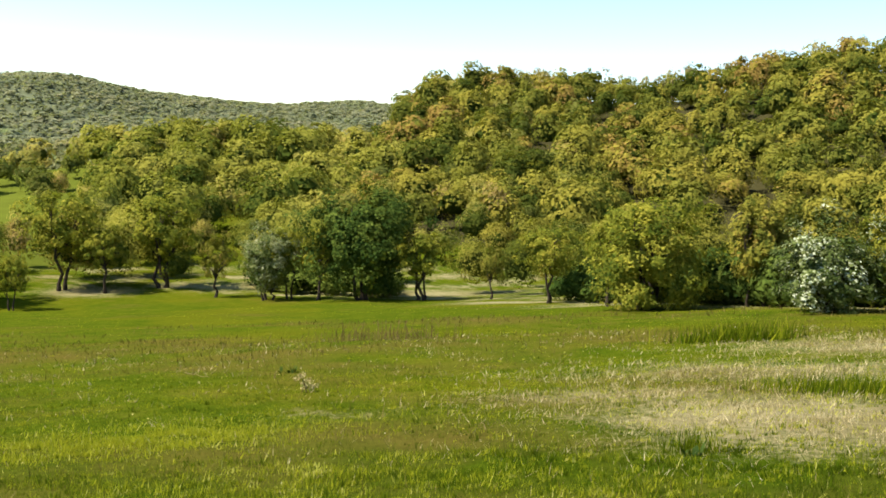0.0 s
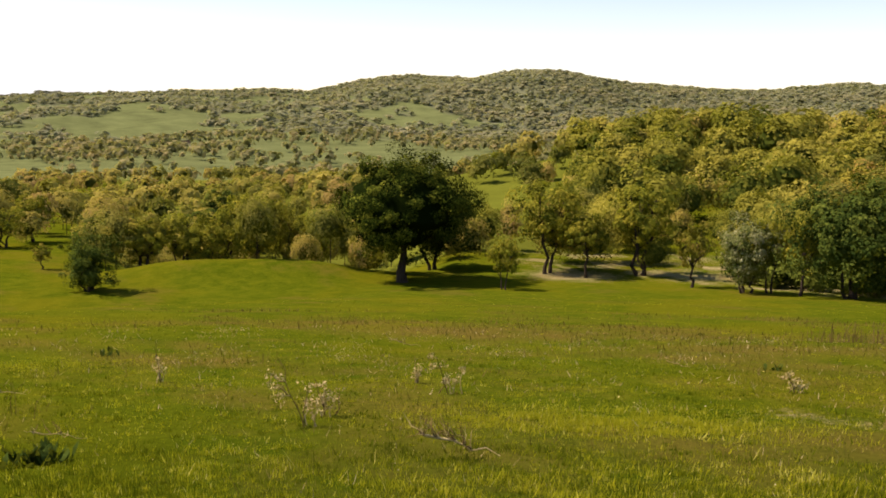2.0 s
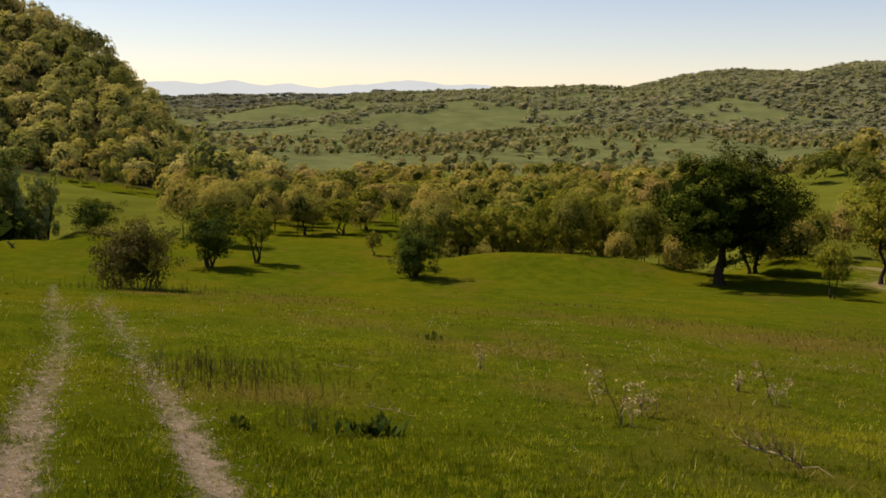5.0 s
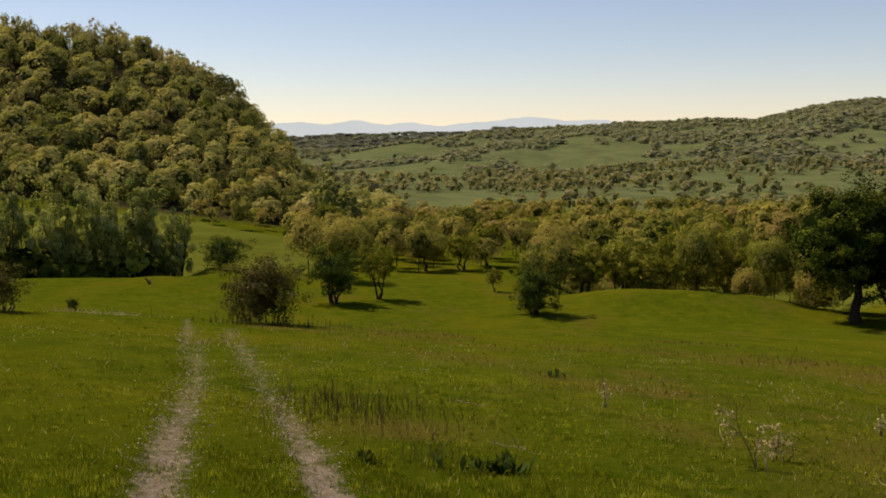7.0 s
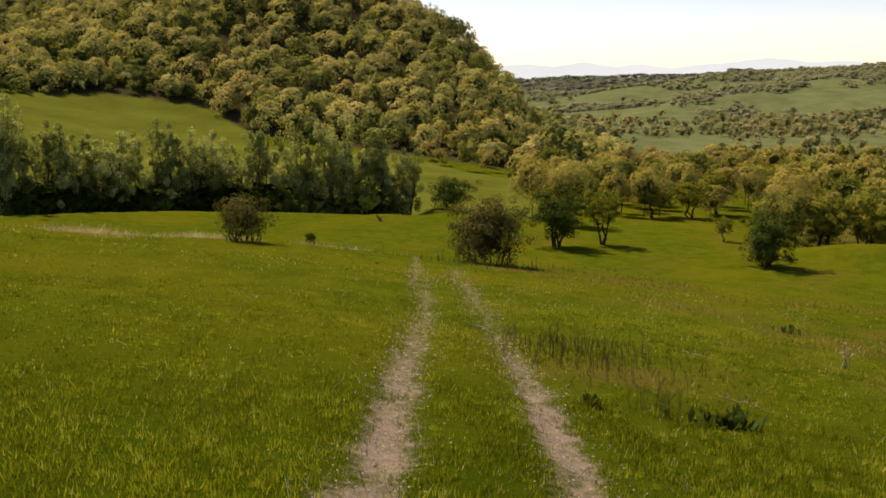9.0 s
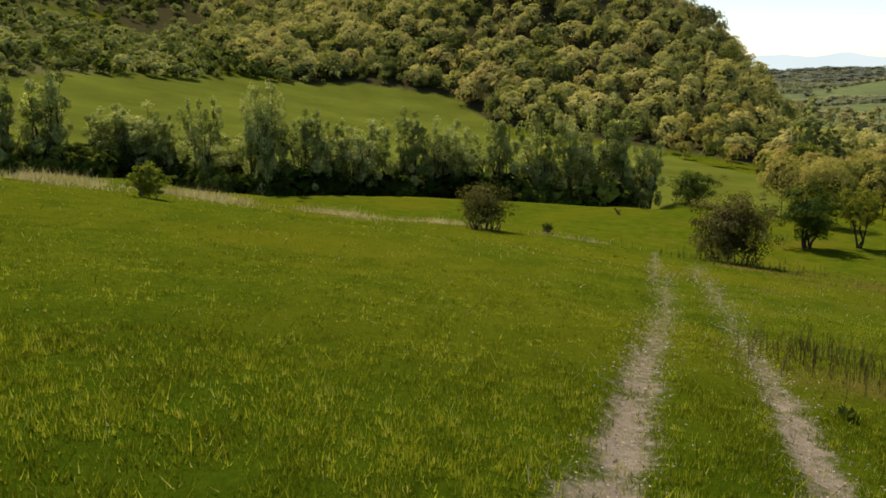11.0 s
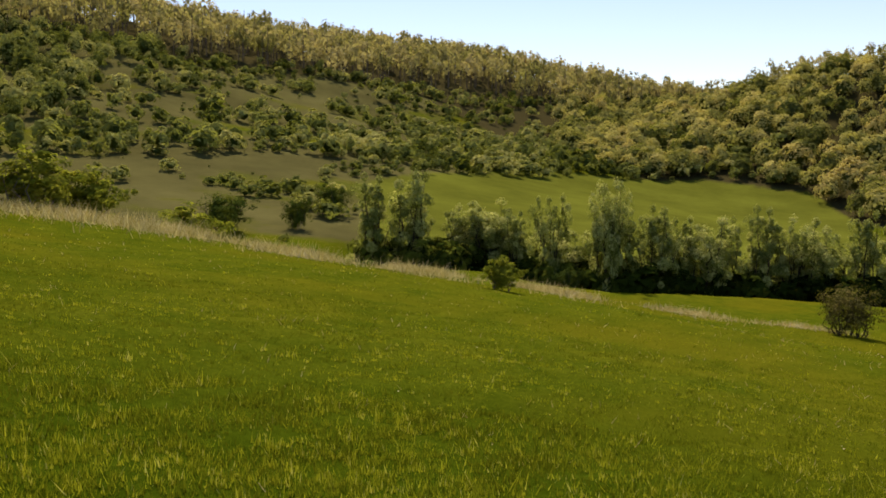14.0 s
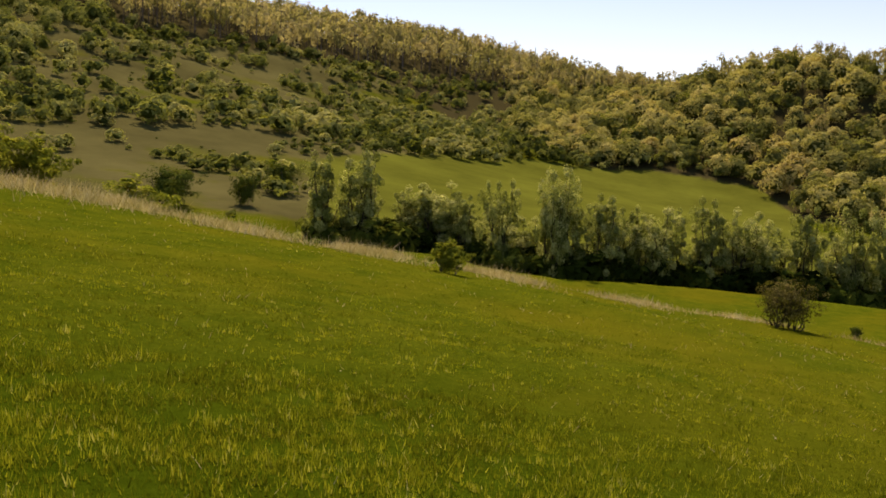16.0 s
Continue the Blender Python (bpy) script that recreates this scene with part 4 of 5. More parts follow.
for i, (kind, text) in enumerate(((0, "reddish-brown rose bush beside the track"), (1, "dark bush at the foot of the hill"), (2, "small bright-green bush on the grassy bank"),
                                  (3, "dark scraggy bush at the end of the bank"), (1, "small dark bush on the meadow"), (2, "green hedge bush below the bank"),
                                  (2, "green hedge bush below the bank"), (2, "low green bush below the bank"), (2, "low green bush below the bank"))):
    place_all([bush[kind]], [BUSHES[i]], text, "meadow bushes", 10 + i)
place_all(bush[1:2], [
    (102.53, 105, 1.84, 4.92), (100.12, 105, 3.38, 5.54), (105.7, 105, 1.66, 3.07), (98.81, 105, 2.15, 5.23),
    (93.5, 96, 2.82, 3.94), (107.31, 132.9, 4.42, 5.43), (109.31, 119.1, 4.17, 3.76), (113.56, 115.1, 4.71, 7.4),
], "dark-green bush by the creek", "creek bushes", 30)
discard(bush)

willow = [(make_willow("willow_tree", 51, 10, 4.6, LEAF_WILLOW, BARK, 12000, 0.145, 7), 10, 4.6),
          (make_willow("willow_tree", 52, 9, 4.2, LEAF_WILLOW, BARK, 10500, 0.14, 6), 9, 4.2),
          (make_willow("willow_tree", 53, 9.5, 5.0, LEAF_WILLOW, BARK, 12500, 0.145, 8), 9.5, 5.0)]
WILLOWS = [
    (104.93, 99.2, 8.54, 4.65), (102.87, 100.1, 9.2, 5.45), (98.15, 102.4, 6.42, 7.32), (96.5, 99.7, 5.84, 3.51),
    (94.34, 95.5, 8.13, 3.36), (91.16, 93.2, 9.85, 4.05), (88.47, 94.8, 7.63, 4.68), (86.96, 96.7, 6.81, 3.41),
    (85.62, 97.7, 6.77, 5.45), (82.53, 100.3, 8.13, 4.36), (81.15, 99.5, 6.72, 3.5), (79.85, 100.3, 7.42, 5.3),
    (77.27, 100.4, 8.5, 3.95), (74.75, 100.7, 8.88, 4.14), (72.83, 101.3, 9.35, 4.41), (70.48, 102.5, 9.52, 5.55),
    (68.72, 104.2, 6.31, 3.67), (90.69, 101, 9.6, 4.84),
]
place_all(willow, [(a, float(creek_range(a)) - 1 + (r - 99) * 0.2, h * 1.06 + 1.9, w) for a, r, h, w in WILLOWS], "tall grey-green willow with slender dark stems by the creek", "willows along the creek", 12)
rng = np.random.RandomState(66)
BEHIND = [(a + rng.uniform(-0.8, 0.8), float(creek_range(a)) + rng.uniform(1, 5), rng.uniform(6, 9), rng.uniform(3.5, 5.5)) for a in np.arange(70, 104, 1.9)]
place_all(willow[::-1], BEHIND, "grey-green willow in the second row by the creek", "willows along the creek", 13)
discard(willow)

poplar = grown([
    (("poplar_tree", 61, 9, 5, 0.6, 1, 0.2, LEAF_DARK, BARK, 9660, 0.274, 44), dict(limbs=10)),
    (("poplar_tree", 62, 9, 6, 0.6, 2, 0.2, LEAF_DARK, BARK, 9660, 0.274, 40), dict(limbs=10))])
place_all(poplar, [
    (40.44, 130, 8.23, 5.64), (42.38, 130, 5.49, 7.63),
], "taller green tree rising above the valley woods", "tall valley trees", 14)
pale_poplar = grown([(("poplar_tree", 63, 12, 5, 0.6, 2, 0.2, LEAF_WILLOW, BARK_GREY, 6000, 0.30, 44), dict(limbs=12, lump_size=0.8))])
place_all(pale_poplar, [
    (60.21, 190, 13.5, 5.2), (58.89, 190, 9.4, 5.6),
], "pale yellow-green poplar at the foot of the hill", "tall valley trees", 15)
discard(pale_poplar)
discard(poplar)


def build_undergrowth():
    """Thicket under the willows along the creek, the shade there put into its leaf colour."""
    rng = np.random.RandomState(77)
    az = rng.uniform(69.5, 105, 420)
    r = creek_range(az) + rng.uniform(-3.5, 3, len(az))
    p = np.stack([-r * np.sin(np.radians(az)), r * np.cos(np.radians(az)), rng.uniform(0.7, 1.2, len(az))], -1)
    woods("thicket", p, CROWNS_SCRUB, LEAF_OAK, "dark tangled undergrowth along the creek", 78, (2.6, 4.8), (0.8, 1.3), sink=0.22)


build_undergrowth()


def build_wood_edge():
    """Bushes that close the wood behind the first row of trees, dark-leaved to paint the shade there."""
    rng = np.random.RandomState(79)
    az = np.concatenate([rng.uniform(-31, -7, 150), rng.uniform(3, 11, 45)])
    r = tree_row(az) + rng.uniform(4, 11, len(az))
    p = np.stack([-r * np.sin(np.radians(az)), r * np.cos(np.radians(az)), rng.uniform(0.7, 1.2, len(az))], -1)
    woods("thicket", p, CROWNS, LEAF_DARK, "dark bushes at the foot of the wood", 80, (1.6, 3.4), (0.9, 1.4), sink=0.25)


build_wood_edge()

# ---- distant mountains ----
def build_mountains():
    """Pale blue mountains beyond the end of the valley, their haze a self-lit colour."""
    m = bpy.data.materials.new("haze_blue_glow")
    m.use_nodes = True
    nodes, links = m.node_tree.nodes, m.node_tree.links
    # emission stands in for bright haze; the mountains are no lamp
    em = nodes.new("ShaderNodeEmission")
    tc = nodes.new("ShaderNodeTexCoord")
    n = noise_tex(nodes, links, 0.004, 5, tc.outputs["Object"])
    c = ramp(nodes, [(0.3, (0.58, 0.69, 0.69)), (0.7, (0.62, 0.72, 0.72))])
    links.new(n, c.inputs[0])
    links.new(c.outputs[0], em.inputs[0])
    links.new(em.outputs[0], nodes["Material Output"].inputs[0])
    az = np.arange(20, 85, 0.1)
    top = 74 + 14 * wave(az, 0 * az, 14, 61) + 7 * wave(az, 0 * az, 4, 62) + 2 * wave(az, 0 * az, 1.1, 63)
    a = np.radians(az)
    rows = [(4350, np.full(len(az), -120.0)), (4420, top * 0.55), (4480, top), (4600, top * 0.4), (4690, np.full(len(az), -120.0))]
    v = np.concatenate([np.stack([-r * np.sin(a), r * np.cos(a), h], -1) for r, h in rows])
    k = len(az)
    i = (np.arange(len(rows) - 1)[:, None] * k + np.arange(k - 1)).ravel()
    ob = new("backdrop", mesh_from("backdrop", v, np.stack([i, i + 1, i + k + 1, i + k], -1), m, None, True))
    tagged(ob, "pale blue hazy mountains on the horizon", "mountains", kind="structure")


build_mountains()

# ---- meadow grass ----
GRID = np.linspace(-75, 75, 301)
GX, GY = np.meshgrid(GRID, GRID)
GZ = ground(GX, GY)


def near_height(x, y):
    """Ground height near the camera, from a half-metre grid, with the fine relief."""
    u, w = (x + 75) * 2, (y + 75) * 2
    i, j = np.clip(u.astype(int), 0, 299), np.clip(w.astype(int), 0, 299)
    u, w = u - i, w - j
    z = GZ[j, i] * (1 - u) * (1 - w) + GZ[j, i + 1] * u * (1 - w) + GZ[j + 1, i] * (1 - u) * w + GZ[j + 1, i + 1] * u * w
    return z + fine_relief(x, y)


def sector(rng, count, r0, r1, a0=-29, a1=129):
    r = np.sqrt(rng.uniform(r0 * r0, r1 * r1, count))
    a = np.radians(rng.uniform(a0, a1, count))
    return -r * np.sin(a), r * np.cos(a)


def blades(rng, x, y, high, wide, bend, z=None):
    """One pointed blade at each place: verts and triangles."""
    n = len(x)
    z = near_height(x, y) - 0.01 if z is None else z
    a, b = rng.uniform(0, 6.28, n), rng.uniform(0, 6.28, n)
    base = np.stack([x, y, z], -1)
    side = np.stack([np.cos(a), np.sin(a), 0 * a], -1) * (wide / 2)[:, None]
    tip = base + np.stack([np.cos(b) * bend * high, np.sin(b) * bend * high, high], -1)
    v = np.stack([base - side, base + side, tip], 1).reshape(-1, 3)
    return v, np.arange(3 * n).reshape(-1, 3)


def build_grass():
    rng = np.random.RandomState(101)
    chunks, tones = [], []
    for count, r0, r1, high, wide in ((230000, 4.2, 10, 0.055, 0.010), (200000, 10, 20, 0.038, 0.016), (110000, 20, 38, 0.032, 0.030), (45000, 38, 74, 0.035, 0.055)):
        x, y = sector(rng, count, r0, r1)
        worn = worn_ruts(x, y)[0]
        tuft = 0.5 + 0.6 * wave(x, y, 1.1, 71) + 0.35 * wave(x, y, 0.4, 72)
        ok = (rng.rand(count) > worn * 1.15) & (rng.rand(count) < 0.25 + 0.85 * tuft) & (rng.rand(count) > 0.75 * brown_patch(x, y)) & (np.hypot(x, y) < 74)
        x, y, tuft = x[ok], y[ok], tuft[ok]
        n = len(x)
        h = high * rng.uniform(0.45, 1.2, n) * (0.75 + 0.5 * np.clip(tuft, 0, 1.4)) * np.where(rng.rand(n) < 0.05, 2.3, 1.0)
        chunks.append(blades(rng, x, y, h, wide * rng.uniform(0.6, 1.4, n), rng.uniform(0.1, 0.8, n)))
        gold = np.maximum.reduce([0.5 * bump_at(x, y, 19, 11, 1.9, 1.3), 0.35 * bump_at(x, y, 22, 7.5, 2.0, 1.0), 0.25 * bump_at(x, y, 90, 7, 4, 1.5), 0.25 * bump_at(x, y, 48, 22, 4, 2)])
        close = np.clip(11 / np.hypot(x, y), 0.3, 1.0)
        tone = 0.33 - 0.11 * np.clip((-np.degrees(np.arctan2(x, y)) - 86) / 15, 0, 1) + 0.07 * np.clip((75 + np.degrees(np.arctan2(x, y))) / 20, 0, 1) + 0.07 * np.clip((40 + np.degrees(np.arctan2(x, y))) / 25, 0, 1) - 0.12 * np.clip((13 - np.hypot(x, y)) / 6, 0, 1) + 0.16 * wave(x, y, 6, 73) + 0.14 * wave(x, y, 2.6, 77) + close * (0.17 * wave(x, y, 1.2, 74) + 0.14 * wave(x, y, 0.4, 75) + rng.normal(0, 0.17, n)) + 0.5 * gold + 0.38 * straw_patch(x, y)
        tone = np.where(rng.rand(n) < 0.05, rng.uniform(0.72, 1.0, n), tone)
        tones.append(np.repeat(np.clip(tone, 0, 1), 3))
    # round the standing place, and behind it
    for count, r0, r1, a0, a1 in ((45000, 0.15, 4.2, 0, 360), (60000, 4.2, 16, 129, 331)):
        x, y = sector(rng, count, r0, r1, a0, a1)
        ok = rng.rand(count) > worn_ruts(x, y)[0] * 1.15
        x, y = x[ok], y[ok]
        n = len(x)
        chunks.append(blades(rng, x, y, rng.uniform(0.03, 0.1, n), rng.uniform(0.006, 0.014, n), rng.uniform(0.1, 0.8, n)))
        tones.append(np.repeat(np.clip(0.33 + 0.16 * wave(x, y, 2.6, 77) + rng.normal(0, 0.15, n), 0, 1), 3))
    for az, r, across, deep, count in ((18.0, 11.7, 2.0, 0.9, 22000), (23, 8, 1.6, 0.7, 6000), (53, 19.5, 3.0, 1.2, 7000), (88, 6.5, 3.5, 1.6, 4500)):
        cx, cy = bearing(az, r)
        ux, uy = bearing(az, 1)
        p, q = rng.normal(0, across / 1.8, count), rng.normal(0, deep / 1.8, count)
        x, y = cx + p * uy + q * ux, cy - p * ux + q * uy
        ok = rng.rand(count) < 0.4 + 0.6 * wave(x, y, 0.7, 76)
        x, y = x[ok], y[ok]
        n = len(x)
        chunks.append(blades(rng, x, y, rng.uniform(0.03, 0.10, n), rng.uniform(0.007, 0.014, n), rng.uniform(0.1, 0.7, n)))
        tones.append(np.repeat(np.clip(rng.normal(0.78, 0.10, n), 0, 0.86), 3))
    # tufts: blades that lean out from a common foot, brighter than the sward
    for count, r0, r1, high, wide in ((9000, 4.4, 9, 0.085, 0.009), (5600, 9, 16, 0.07, 0.013), (1600, 16, 34, 0.07, 0.022)):
        x, y = sector(rng, count, r0, r1)
        ok = (rng.rand(count) < 0.42 + 0.6 * wave(x, y, 3.5, 78)) & (worn_ruts(x, y)[0] < 0.3)
        x, y = np.repeat(x[ok], 13), np.repeat(y[ok], 13)
        n = len(x)
        size = np.repeat(rng.uniform(0.5, 1.25, n // 13), 13)
        x, y = x + rng.normal(0, 0.03, n) * size, y + rng.normal(0, 0.03, n) * size
        chunks.append(blades(rng, x, y, high * size * rng.uniform(0.4, 1.1, n), wide * rng.uniform(0.7, 1.4, n), rng.uniform(0.03, 0.45, n)))
        own = np.repeat(rng.normal(0.58, 0.24, n // 13), 13)
        tones.append(np.repeat(np.clip(own + rng.normal(0, 0.1, n), 0, 0.88), 3))
    v, f = join(chunks)
    ob = new("grass", mesh_from("grass", v, f, GRASS, {"tone": np.concatenate(tones)}))
    tagged(ob, "short lush spring grass with yellow and dry blades", "grass", kind="stuff")


def build_dry_grass():
    """Tall dry grass on the straw patches and along the bank."""
    rng = np.random.RandomState(102)
    xs, ys = [], []
    x, y = sector(rng, 120000, 7, 28, -29, 0)
    ok = rng.rand(len(x)) < (straw_patch(x, y) * (0.45 + 0.55 * wave(x, y, 1.6, 81) + 0.5 * wave(x, y, 0.5, 87) + 0.2).clip(0, 2)) ** 1.3 * 1.0
    xs.append(x[ok])
    ys.append(y[ok])
    y = rng.uniform(-50, 14, 95000)
    x = -36.2 + rng.normal(0, 1.25, len(y)) * np.clip(1.2 - y * 0.05, 0.7, 3.2)
    x = x + 0.8 * wave(x, y, 40, 5)
    ok = rng.rand(len(x)) < (0.3 + 0.7 * wave(x, y, 6, 82) + 0.6 * wave(x, y, 1.7, 84)) * np.clip(0.6 - y * 0.06, 0.12, 1.8)
    xs.append(x[ok])
    ys.append(y[ok])
    # dry bits all over the sward
    x, y = sector(rng, 60000, 5, 30)
    az = np.degrees(np.arctan2(-x, y))
    ok = rng.rand(len(x)) < (0.14 + 0.3 * wave(x, y, 4, 89) + 0.2 * wave(x, y, 0.9, 90)) * np.interp(az, [30, 70, 90], [1.0, 0.5, 0.25])
    xs.append(x[ok])
    ys.append(y[ok])
    # flattened straw along the track
    x, y = sector(rng, 150000, 4, 40, 55, 82)
    rut, along, _ = rut_distance(x, y)
    ok = rng.rand(len(x)) < np.interp(along, [6, 14, 24, 36], [0.5, 0.2, 0.08, 0.0]) * np.exp(-(rut / 0.30) ** 2) * (0.6 + 0.4 * wave(x, y, 0.6, 91))
    xs.append(x[ok])
    ys.append(y[ok])
    x, y = np.concatenate(xs), np.concatenate(ys)
    n = len(x)
    r = np.hypot(x, y)
    v, f = blades(rng, x, y, np.where(r < 30, rng.uniform(0.025, 0.11, n), rng.uniform(0.06, 0.28, n) * (1 + 0.7 * (rng.rand(n) < 0.12)) * np.clip(0.9 - y * 0.045, 0.8, 1.9)), 0.0009 * np.clip(r, 8, 40) * rng.uniform(0.6, 1.3, n), np.where(r < 30, rng.uniform(0.2, 1.5, n), rng.uniform(0.1, 1.2, n)))
    tone = np.repeat(np.clip(0.5 + 0.22 * wave(x, y, 0.7, 85) + 0.15 * wave(x, y, 2.5, 86) + rng.normal(0, 0.22, n), 0, 1), 3)
    tagged(new("dry_grass", mesh_from("dry_grass", v, f, STRAW, {"tone": tone})), "tall dry straw-coloured grass left from last year", "grass", kind="stuff")


def build_flowers():
    """Small yellow and white flower heads in the grass."""
    rng = np.random.RandomState(103)
    x, y = sector(rng, 2600, 5, 24)
    ok = rng.rand(len(x)) < 0.1 + 0.5 * wave(x, y, 5, 83) + 0.35 * np.exp(-(rut_distance(x, y)[0] / 0.5) ** 2)
    x, y = x[ok], y[ok]
    n = len(x)
    z = near_height(x, y) + rng.uniform(0.06, 0.16, n)
    s = 0.0055 * rng.uniform(0.7, 1.4, n) * np.clip(np.hypot(x, y) / 9, 0.9, 1.8)
    a = rng.uniform(0, 6.28, n)
    t = rng.uniform(-0.5, 0.5, (n, 2))
    v = []
    for k in range(6):
        c, d = np.cos(a + k * 1.047), np.sin(a + k * 1.047)
        v.append(np.stack([x + c * s, y + d * s, z + (c * t[:, 0] + d * t[:, 1]) * s], -1))
    v = np.stack(v, 1).reshape(-1, 3)
    i = np.arange(n)[:, None] * 6
    f = np.concatenate([i + (0, 1, 2, 3), i + (0, 3, 4, 5)])
    tone = np.repeat(rng.rand(n), 6)
    tagged(new("wildflowers", mesh_from("wildflowers", v, f, PETAL, {"tone": tone})), "tiny yellow and white wildflowers in the grass", "flowers", kind="stuff")


def build_pebbles():
    """Stones and crumbs of soil in the ruts."""
    rng = np.random.RandomState(104)
    along = 3 + 30 * rng.rand(9000) ** 2.2
    mid, half = track_middle(along)
    side = mid + np.where(rng.rand(9000) < 0.5, -half, half) + rng.normal(0, 0.19, 9000)
    x = along * TRACK_DIR[0] - side * TRACK_DIR[1]
    y = along * TRACK_DIR[1] + side * TRACK_DIR[0]
    s = rng.uniform(0.004, 0.016, 9000) * np.clip(along / 9, 1, 1.4)
    z = near_height(x, y)
    base = np.array([(1, 0, 0), (0, 1, 0), (-1, 0, 0), (0, -1, 0), (0, 0, 0.7), (0, 0, -0.5)], float)
    tri = np.array([(0, 1, 4), (1, 2, 4), (2, 3, 4), (3, 0, 4)])
    v = base[None] * s[:, None, None] * rng.uniform(0.6, 1.3, (9000, 6, 1)) + np.stack([x, y, z], -1)[:, None]
    f = (np.arange(9000)[:, None, None] * 6 + tri[None]).reshape(-1, 3)
    tagged(new("gravel", mesh_from("gravel", v.reshape(-1, 3), f, PEBBLE, {"tone": np.repeat(rng.rand(9000), 6)})),
           "pale gravel and dry soil crumbs in the wheel ruts", "gravel", kind="stuff")


def build_brown_grass():
    """Short reddish-brown blades on the worn turf."""
    rng = np.random.RandomState(105)
    x, y = sector(rng, 130000, 6, 45)
    ok = rng.rand(len(x)) < 0.55 * (brown_patch(x, y) - 0.2)
    x, y = x[ok], y[ok]
    n = len(x)
    v, f = blades(rng, x, y, rng.uniform(0.06, 0.2, n), 0.0011 * np.hypot(x, y) * rng.uniform(0.6, 1.3, n), rng.uniform(0.1, 0.8, n))
    tone = np.repeat(np.clip(rng.normal(0.5, 0.25, n), 0, 1), 3)
    tagged(new("brown_grass", mesh_from("brown_grass", v, f, BROWN_GRASS, {"tone": tone})), "reddish-brown withered grass on worn turf", "grass", kind="stuff")


build_grass()
build_brown_grass()
build_dry_grass()
build_flowers()
build_pebbles()


# ---- single plants on the meadow ----
def stems_mesh(name, rng, paths, mat, r0, r1=0.3, sides=5):
    chunks = [tube(p, r0 * np.linspace(1, r1, len(p)), sides) for p in paths]
    v, f = join(chunks)
    tone = np.concatenate([np.full(len(c[0]), rng.uniform(0.2, 0.9)) for c in chunks])
    return mesh_from(name, v, f, mat, {"tone": tone}, True)


def dead_plant(az, r, high, wide, seed, label):
    """A dry leaning stem with pale upright shoots and withered heads."""
    rng = np.random.RandomState(seed)
    root = tagged(new("dead_plant"), label, "dead plant")
    main = limb_path(rng, (0, 0, -0.05), (-0.45 * wide, 0.1 * wide, high), 6, 0.04)
    part("stem", stems_mesh("stem", rng, [main], STALK, 0.009), root)
    for k in range(4 if wide < 0.3 else 9):
        if k < 4:  # pale shoots from the ground
            start = np.array([rng.uniform(-0.35, 0.4) * wide, rng.uniform(-0.2, 0.2) * wide, -0.03])
            end = start + (rng.uniform(-0.15, 0.25) * wide, 0.05 * wide, high * rng.uniform(0.35, 0.75))
        else:
            start = main[rng.randint(2, 6)]
            end = start + (rng.uniform(-0.4, 0.55) * wide, rng.uniform(-0.3, 0.3) * wide, rng.uniform(0.0, 0.22) * high)
        p = limb_path(rng, start, end, 5, 0.10)
        shoot = part("shoot", stems_mesh("shoot", rng, [p], STALK if k % 3 == 2 else PALE_STALK, 0.010 if k < 4 else 0.006), root)
        v, f, tone = leaves(rng, [p[-1], p[-2], p[-3]], np.array([0.07, 0.06, 0.05]), 24, 0.026)
        part("dry_leaves", mesh_from("dry_leaves", v, f, PALE_STALK, {"tone": tone}), shoot)
    stand(root, az, r, 1, radians(az))
    return root


dead_plant(35.6, 11.2, 0.80, 0.7, 201, "dry branched stalk with pale withered shoots in the grass")
dead_plant(34.3, 11.9, 0.50, 0.4, 202, "small pale withered shoot beside a dry stalk")
dead_plant(27.2, 14.0, 0.60, 0.5, 203, "dry brown stalk with curled dead leaves")
dead_plant(29.1, 15.4, 0.45, 0.1, 204, "thin pale dry stalk standing in the grass")
dead_plant(43.9, 16.0, 0.66, 0.12, 205, "thin dark dry stalk standing in the grass")
dead_plant(7.5, 16.0, 0.30, 0.3, 206, "short dry stalk standing in the grass")


def fallen_branch(az, r, length, seed, label, twigs=14, thick=0.016):
    """A dead branch lying in the grass with a tangle of twigs."""
    rng = np.random.RandomState(seed)
    root = tagged(new("fallen_branch"), label, "branch")
    main = limb_path(rng, (-0.5 * length, 0, 0.30 * length), (0.5 * length, 0, 0.03), 6, 0.06)
    part("limb", stems_mesh("limb", rng, [main], PALE_STALK, thick), root)
    for k in range(twigs):
        i = rng.randint(0, 5)
        end = main[i] + (rng.uniform(-0.5, 0.2) * length * 0.6, rng.uniform(-0.3, 0.3) * length * 0.7, rng.uniform(0.0, 0.55) * length * 0.6)
        end[2] = max(end[2], 0.02)
        part("twig", stems_mesh("twig", rng, [limb_path(rng, main[i], end, 4, 0.2)], STALK if k % 3 else PALE_STALK, 0.006), root)
    stand(root, az, r, 1, radians(az))
    return root


fallen_branch(26.4, 9.4, 0.75, 211, "dead twiggy branch lying in the grass", 40)
fallen_branch(51.8, 14.9, 0.45, 212, "pale dry stick lying in the grass", 2, 0.010)
fallen_branch(29.8, 23.8, 0.75, 213, "pale bent stick lying in the grass", 4, 0.012)
fallen_branch(13.9, 18.8, 0.45, 214, "pale dry stick lying in the grass", 2, 0.010)
fallen_branch(49.0, 10.6, 0.5, 215, "dry bleached stalks lying in the grass", 8, 0.008)


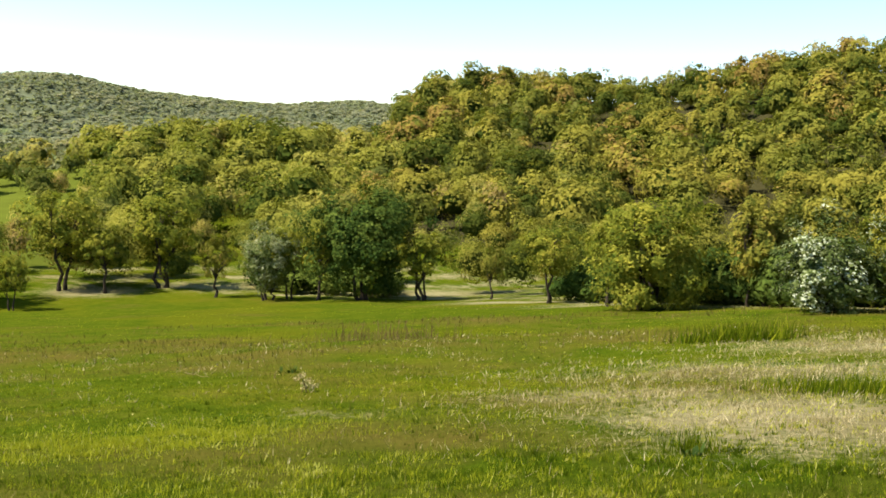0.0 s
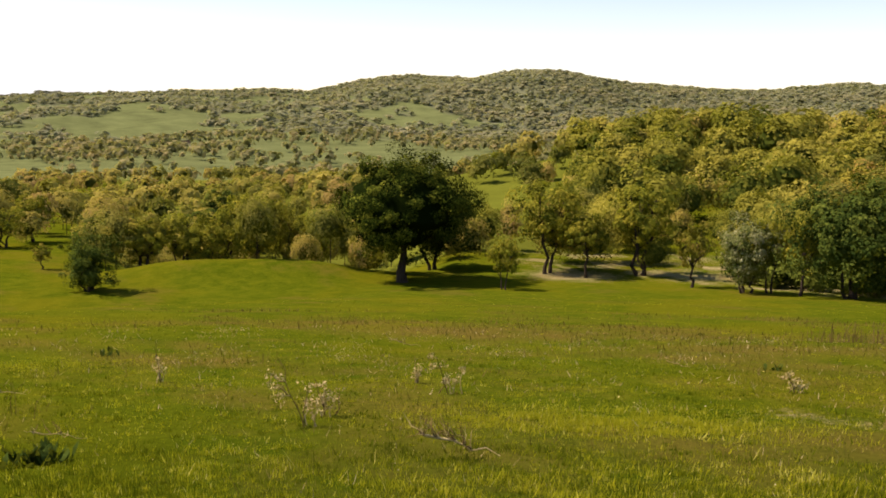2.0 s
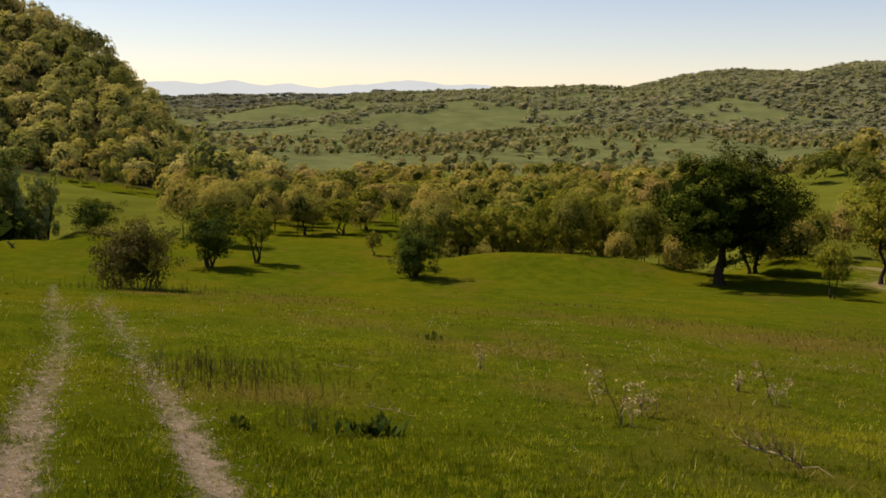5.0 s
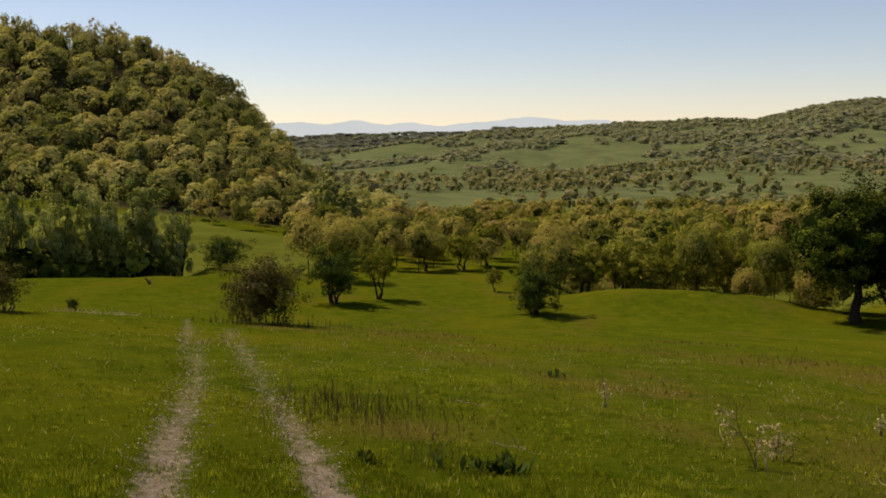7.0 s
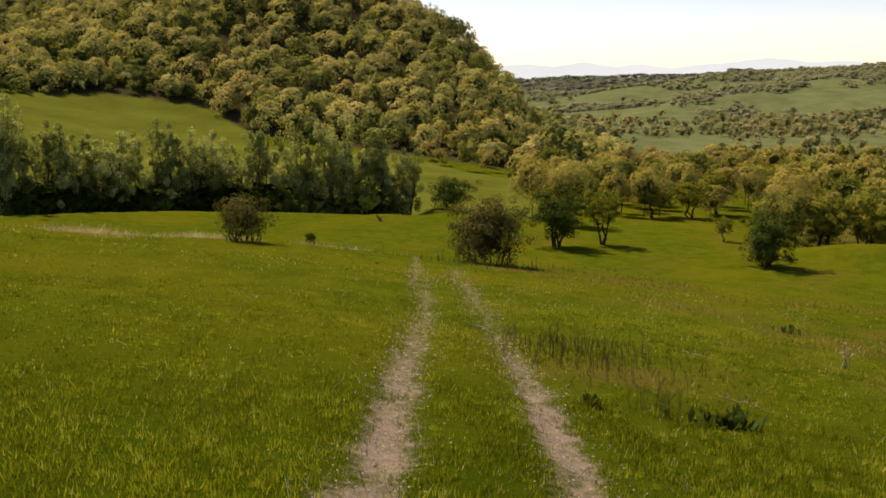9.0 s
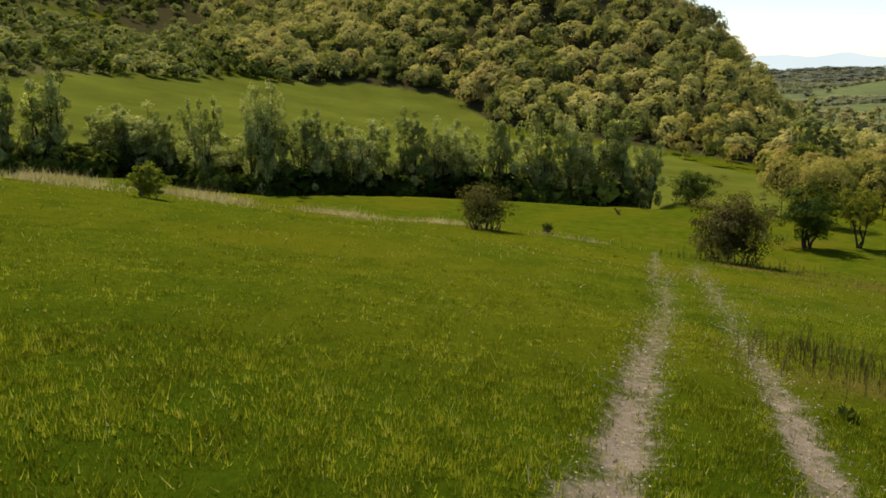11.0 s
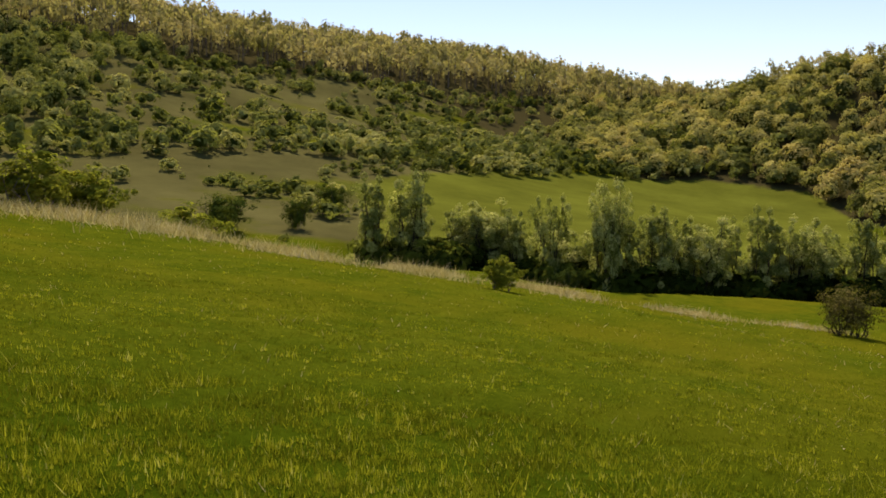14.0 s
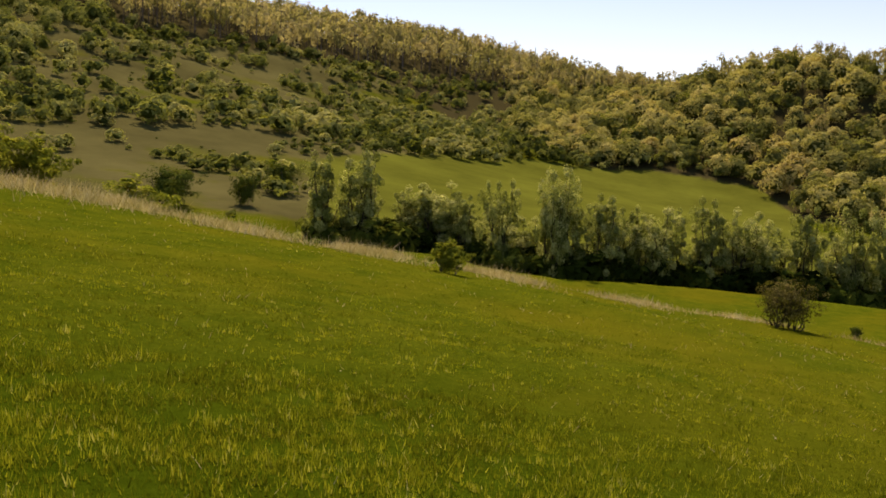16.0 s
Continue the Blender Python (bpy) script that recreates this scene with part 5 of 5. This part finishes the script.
def leafy_weed(az, r, wide, high, seed, label, count=46):
    """A clump of broad dark upright leaves."""
    rng = np.random.RandomState(seed)
    root = tagged(new("leafy_weed"), label, "weed")
    for k in range(count):
        x, y = rng.normal(0, 0.26) * wide, rng.normal(0, 0.16) * wide
        a, h, w = rng.uniform(0, 6.28), high * rng.uniform(0.3, 1.2), 0.026 * rng.uniform(0.6, 1.5)
        lean, c, s = rng.uniform(0.2, 1.0) * high, math.cos(a), math.sin(a)
        v = [(x - s * w * .3, y + c * w * .3, -0.02), (x + s * w * .3, y - c * w * .3, -0.02),
             (x + c * lean * .5 + s * w, y + s * lean * .5 - c * w, h * 0.6), (x + c * lean * .5 - s * w, y + s * lean * .5 + c * w, h * 0.6),
             (x + c * lean, y + s * lean, h)]
        me = mesh_from("leaf", v, [(0, 1, 2, 3), (3, 2, 4, 4)][:1], LEAF_DARK, {"tone": np.full(5, rng.uniform(0.0, 0.5))})
        bm = bmesh.new()
        bm.from_mesh(me)
        bm.verts.ensure_lookup_table()
        bm.faces.new((bm.verts[3], bm.verts[2], bm.verts[4]))
        bm.to_mesh(me)
        bm.free()
        part("leaf", me, root)
    stand(root, az, r, 1, radians(az))
    return root


leafy_weed(50.4, 9.6, 0.6, 0.16, 221, "clump of dark-green broad-leaved weeds in the grass", 80)
leafy_weed(57.9, 9.7, 0.15, 0.15, 222, "small dark-green weed beside the dry stalks", 16)
leafy_weed(46.75, 21.3, 0.5, 0.16, 223, "low dark weed on the open meadow", 18)
leafy_weed(-14.9, 9.5, 0.16, 0.13, 224, "tiny dark weed in the grass", 9)
leafy_weed(8.6, 19.5, 0.4, 0.13, 225, "low dark weed on the open meadow", 14)


def weed_patch(az, r, across, deep, high, count, seed, label):
    """A stand of dry dark stalks."""
    rng = np.random.RandomState(seed)
    cx, cy = bearing(az, r)
    ux, uy = bearing(az, 1)
    p, q = rng.normal(0, across / 2.4, count), rng.normal(0, deep / 2.4, count)
    x, y = cx + p * uy + q * ux, cy - p * ux + q * uy
    z = near_height(x, y)
    paths = []
    for i in range(count):
        h = high * rng.uniform(0.3, 1.1) * (1 if rng.rand() < 0.7 else 0.5)
        paths.append([(x[i], y[i], z[i] - 0.02), (x[i] + rng.normal(0, .02), y[i] + rng.normal(0, .02), z[i] + h * .6), (x[i] + rng.normal(0, .06), y[i] + rng.normal(0, .06), z[i] + h)])
    ob = new("dry_weeds", stems_mesh("dry_weeds", rng, paths, STALK, 0.003 if r < 12 else (0.0042 if r < 20 else 0.008), 0.6, 3))
    tagged(ob, label, "weeds", kind="stuff")


weed_patch(57.5, 13.2, 1.7, 2.0, 0.42, 230, 231, "patch of dry dark-brown weed stalks beside the track")
weed_patch(60.5, 15.0, 1.0, 1.2, 0.42, 70, 232, "patch of dry dark-brown weed stalks beside the track")
weed_patch(54.0, 9.9, 0.35, 0.5, 0.34, 40, 233, "few dry weed stalks in the grass")
weed_patch(3.2, 28.5, 2.5, 0.8, 0.55, 170, 234, "patch of dry purple-brown weeds on the meadow")
def tall_clump(az, r, across, deep, high, count, seed, label):
    """A clump of tall fresh grass."""
    rng = np.random.RandomState(seed)
    cx, cy = bearing(az, r)
    ux, uy = bearing(az, 1)
    p, q = rng.normal(0, across / 2.4, count), rng.normal(0, deep / 2.4, count)
    x, y = cx + p * uy + q * ux, cy - p * ux + q * uy
    v, f = blades(rng, x, y, high * rng.uniform(0.4, 1.1, count), 0.0012 * r * rng.uniform(0.6, 1.3, count), rng.uniform(0.1, 0.6, count))
    ob = new("grass_clump", mesh_from("grass_clump", v, f, GRASS, {"tone": np.repeat(np.clip(rng.normal(0.40, 0.16, count), 0, 0.84), 3)}))
    tagged(ob, label, "grass", kind="stuff")


tall_clump(-16.9, 24.2, 1.6, 0.8, 0.55, 900, 251, "tall yellow-green grass clump among dry grass")
tall_clump(-23.0, 14.5, 1.6, 0.8, 0.3, 900, 252, "yellow-green grass clump among dry grass")
tall_clump(-14.7, 9.8, 0.3, 0.2, 0.28, 200, 253, "small upright grass tuft on the meadow")
weed_patch(63.8, 35.8, 3.2, 1.2, 0.5, 150, 235, "dry brown stalks round the foot of the bush")


# leaning stub on the lower meadow
rng = np.random.RandomState(240)
stub = tagged(new("stump"), "short dark leaning tree stub on the lower meadow", "stump")
part("trunk", stems_mesh("trunk", rng, [limb_path(rng, (0, 0, -0.1), (-0.55, 0, 0.6), 4, 0.05)], STALK, 0.16, 0.6, 8), stub)
part("broken_limb", stems_mesh("broken_limb", rng, [limb_path(rng, (-0.25, 0, 0.25), (0.1, 0.05, 0.45), 3, 0.05)], STALK, 0.07, 0.5, 6), stub)
stand(stub, 70.2, 94, 1, radians(70))


# ---- small house far down the valley ----
def far_house(az, r, size):
    root = tagged(new("house"), "tiny white house with a dark roof far down the valley", "house")
    wall_mat, wn_, wl_ = material("limewash", 0.9)
    n = noise_tex(wn_, wl_, 3.0, 4)
    c = ramp(wn_, [(0.3, (0.62, 0.60, 0.55)), (0.7, (0.78, 0.76, 0.72))])
    wl_.new(n, c.inputs[0])
    wl_.new(c.outputs[0], wn_["Principled BSDF"].inputs["Base Color"])
    w, d, h = size, size * 0.7, size * 0.42
    v = [(-w / 2, -d / 2, -2), (w / 2, -d / 2, -2), (w / 2, d / 2, -2), (-w / 2, d / 2, -2), (-w / 2, -d / 2, h), (w / 2, -d / 2, h), (w / 2, d / 2, h), (-w / 2, d / 2, h)]
    part("wall", mesh_from("wall", v, [(0, 1, 5, 4), (1, 2, 6, 5), (2, 3, 7, 6), (3, 0, 4, 7)], wall_mat), root)
    e, k = 0.4, h * 1.9
    v = [(-w / 2 - e, -d / 2 - e, h - 0.1), (w / 2 + e, -d / 2 - e, h - 0.1), (w / 2 + e, d / 2 + e, h - 0.1), (-w / 2 - e, d / 2 + e, h - 0.1), (-w / 2 - e, 0, k), (w / 2 + e, 0, k)]
    part("roof", mesh_from("roof", v, [(0, 1, 5, 4), (2, 3, 4, 5), (0, 3, 2, 1)], BARK), root)
    stand(root, az, r, 1, radians(az + 20))


far_house(42.6, 560, 4.2)
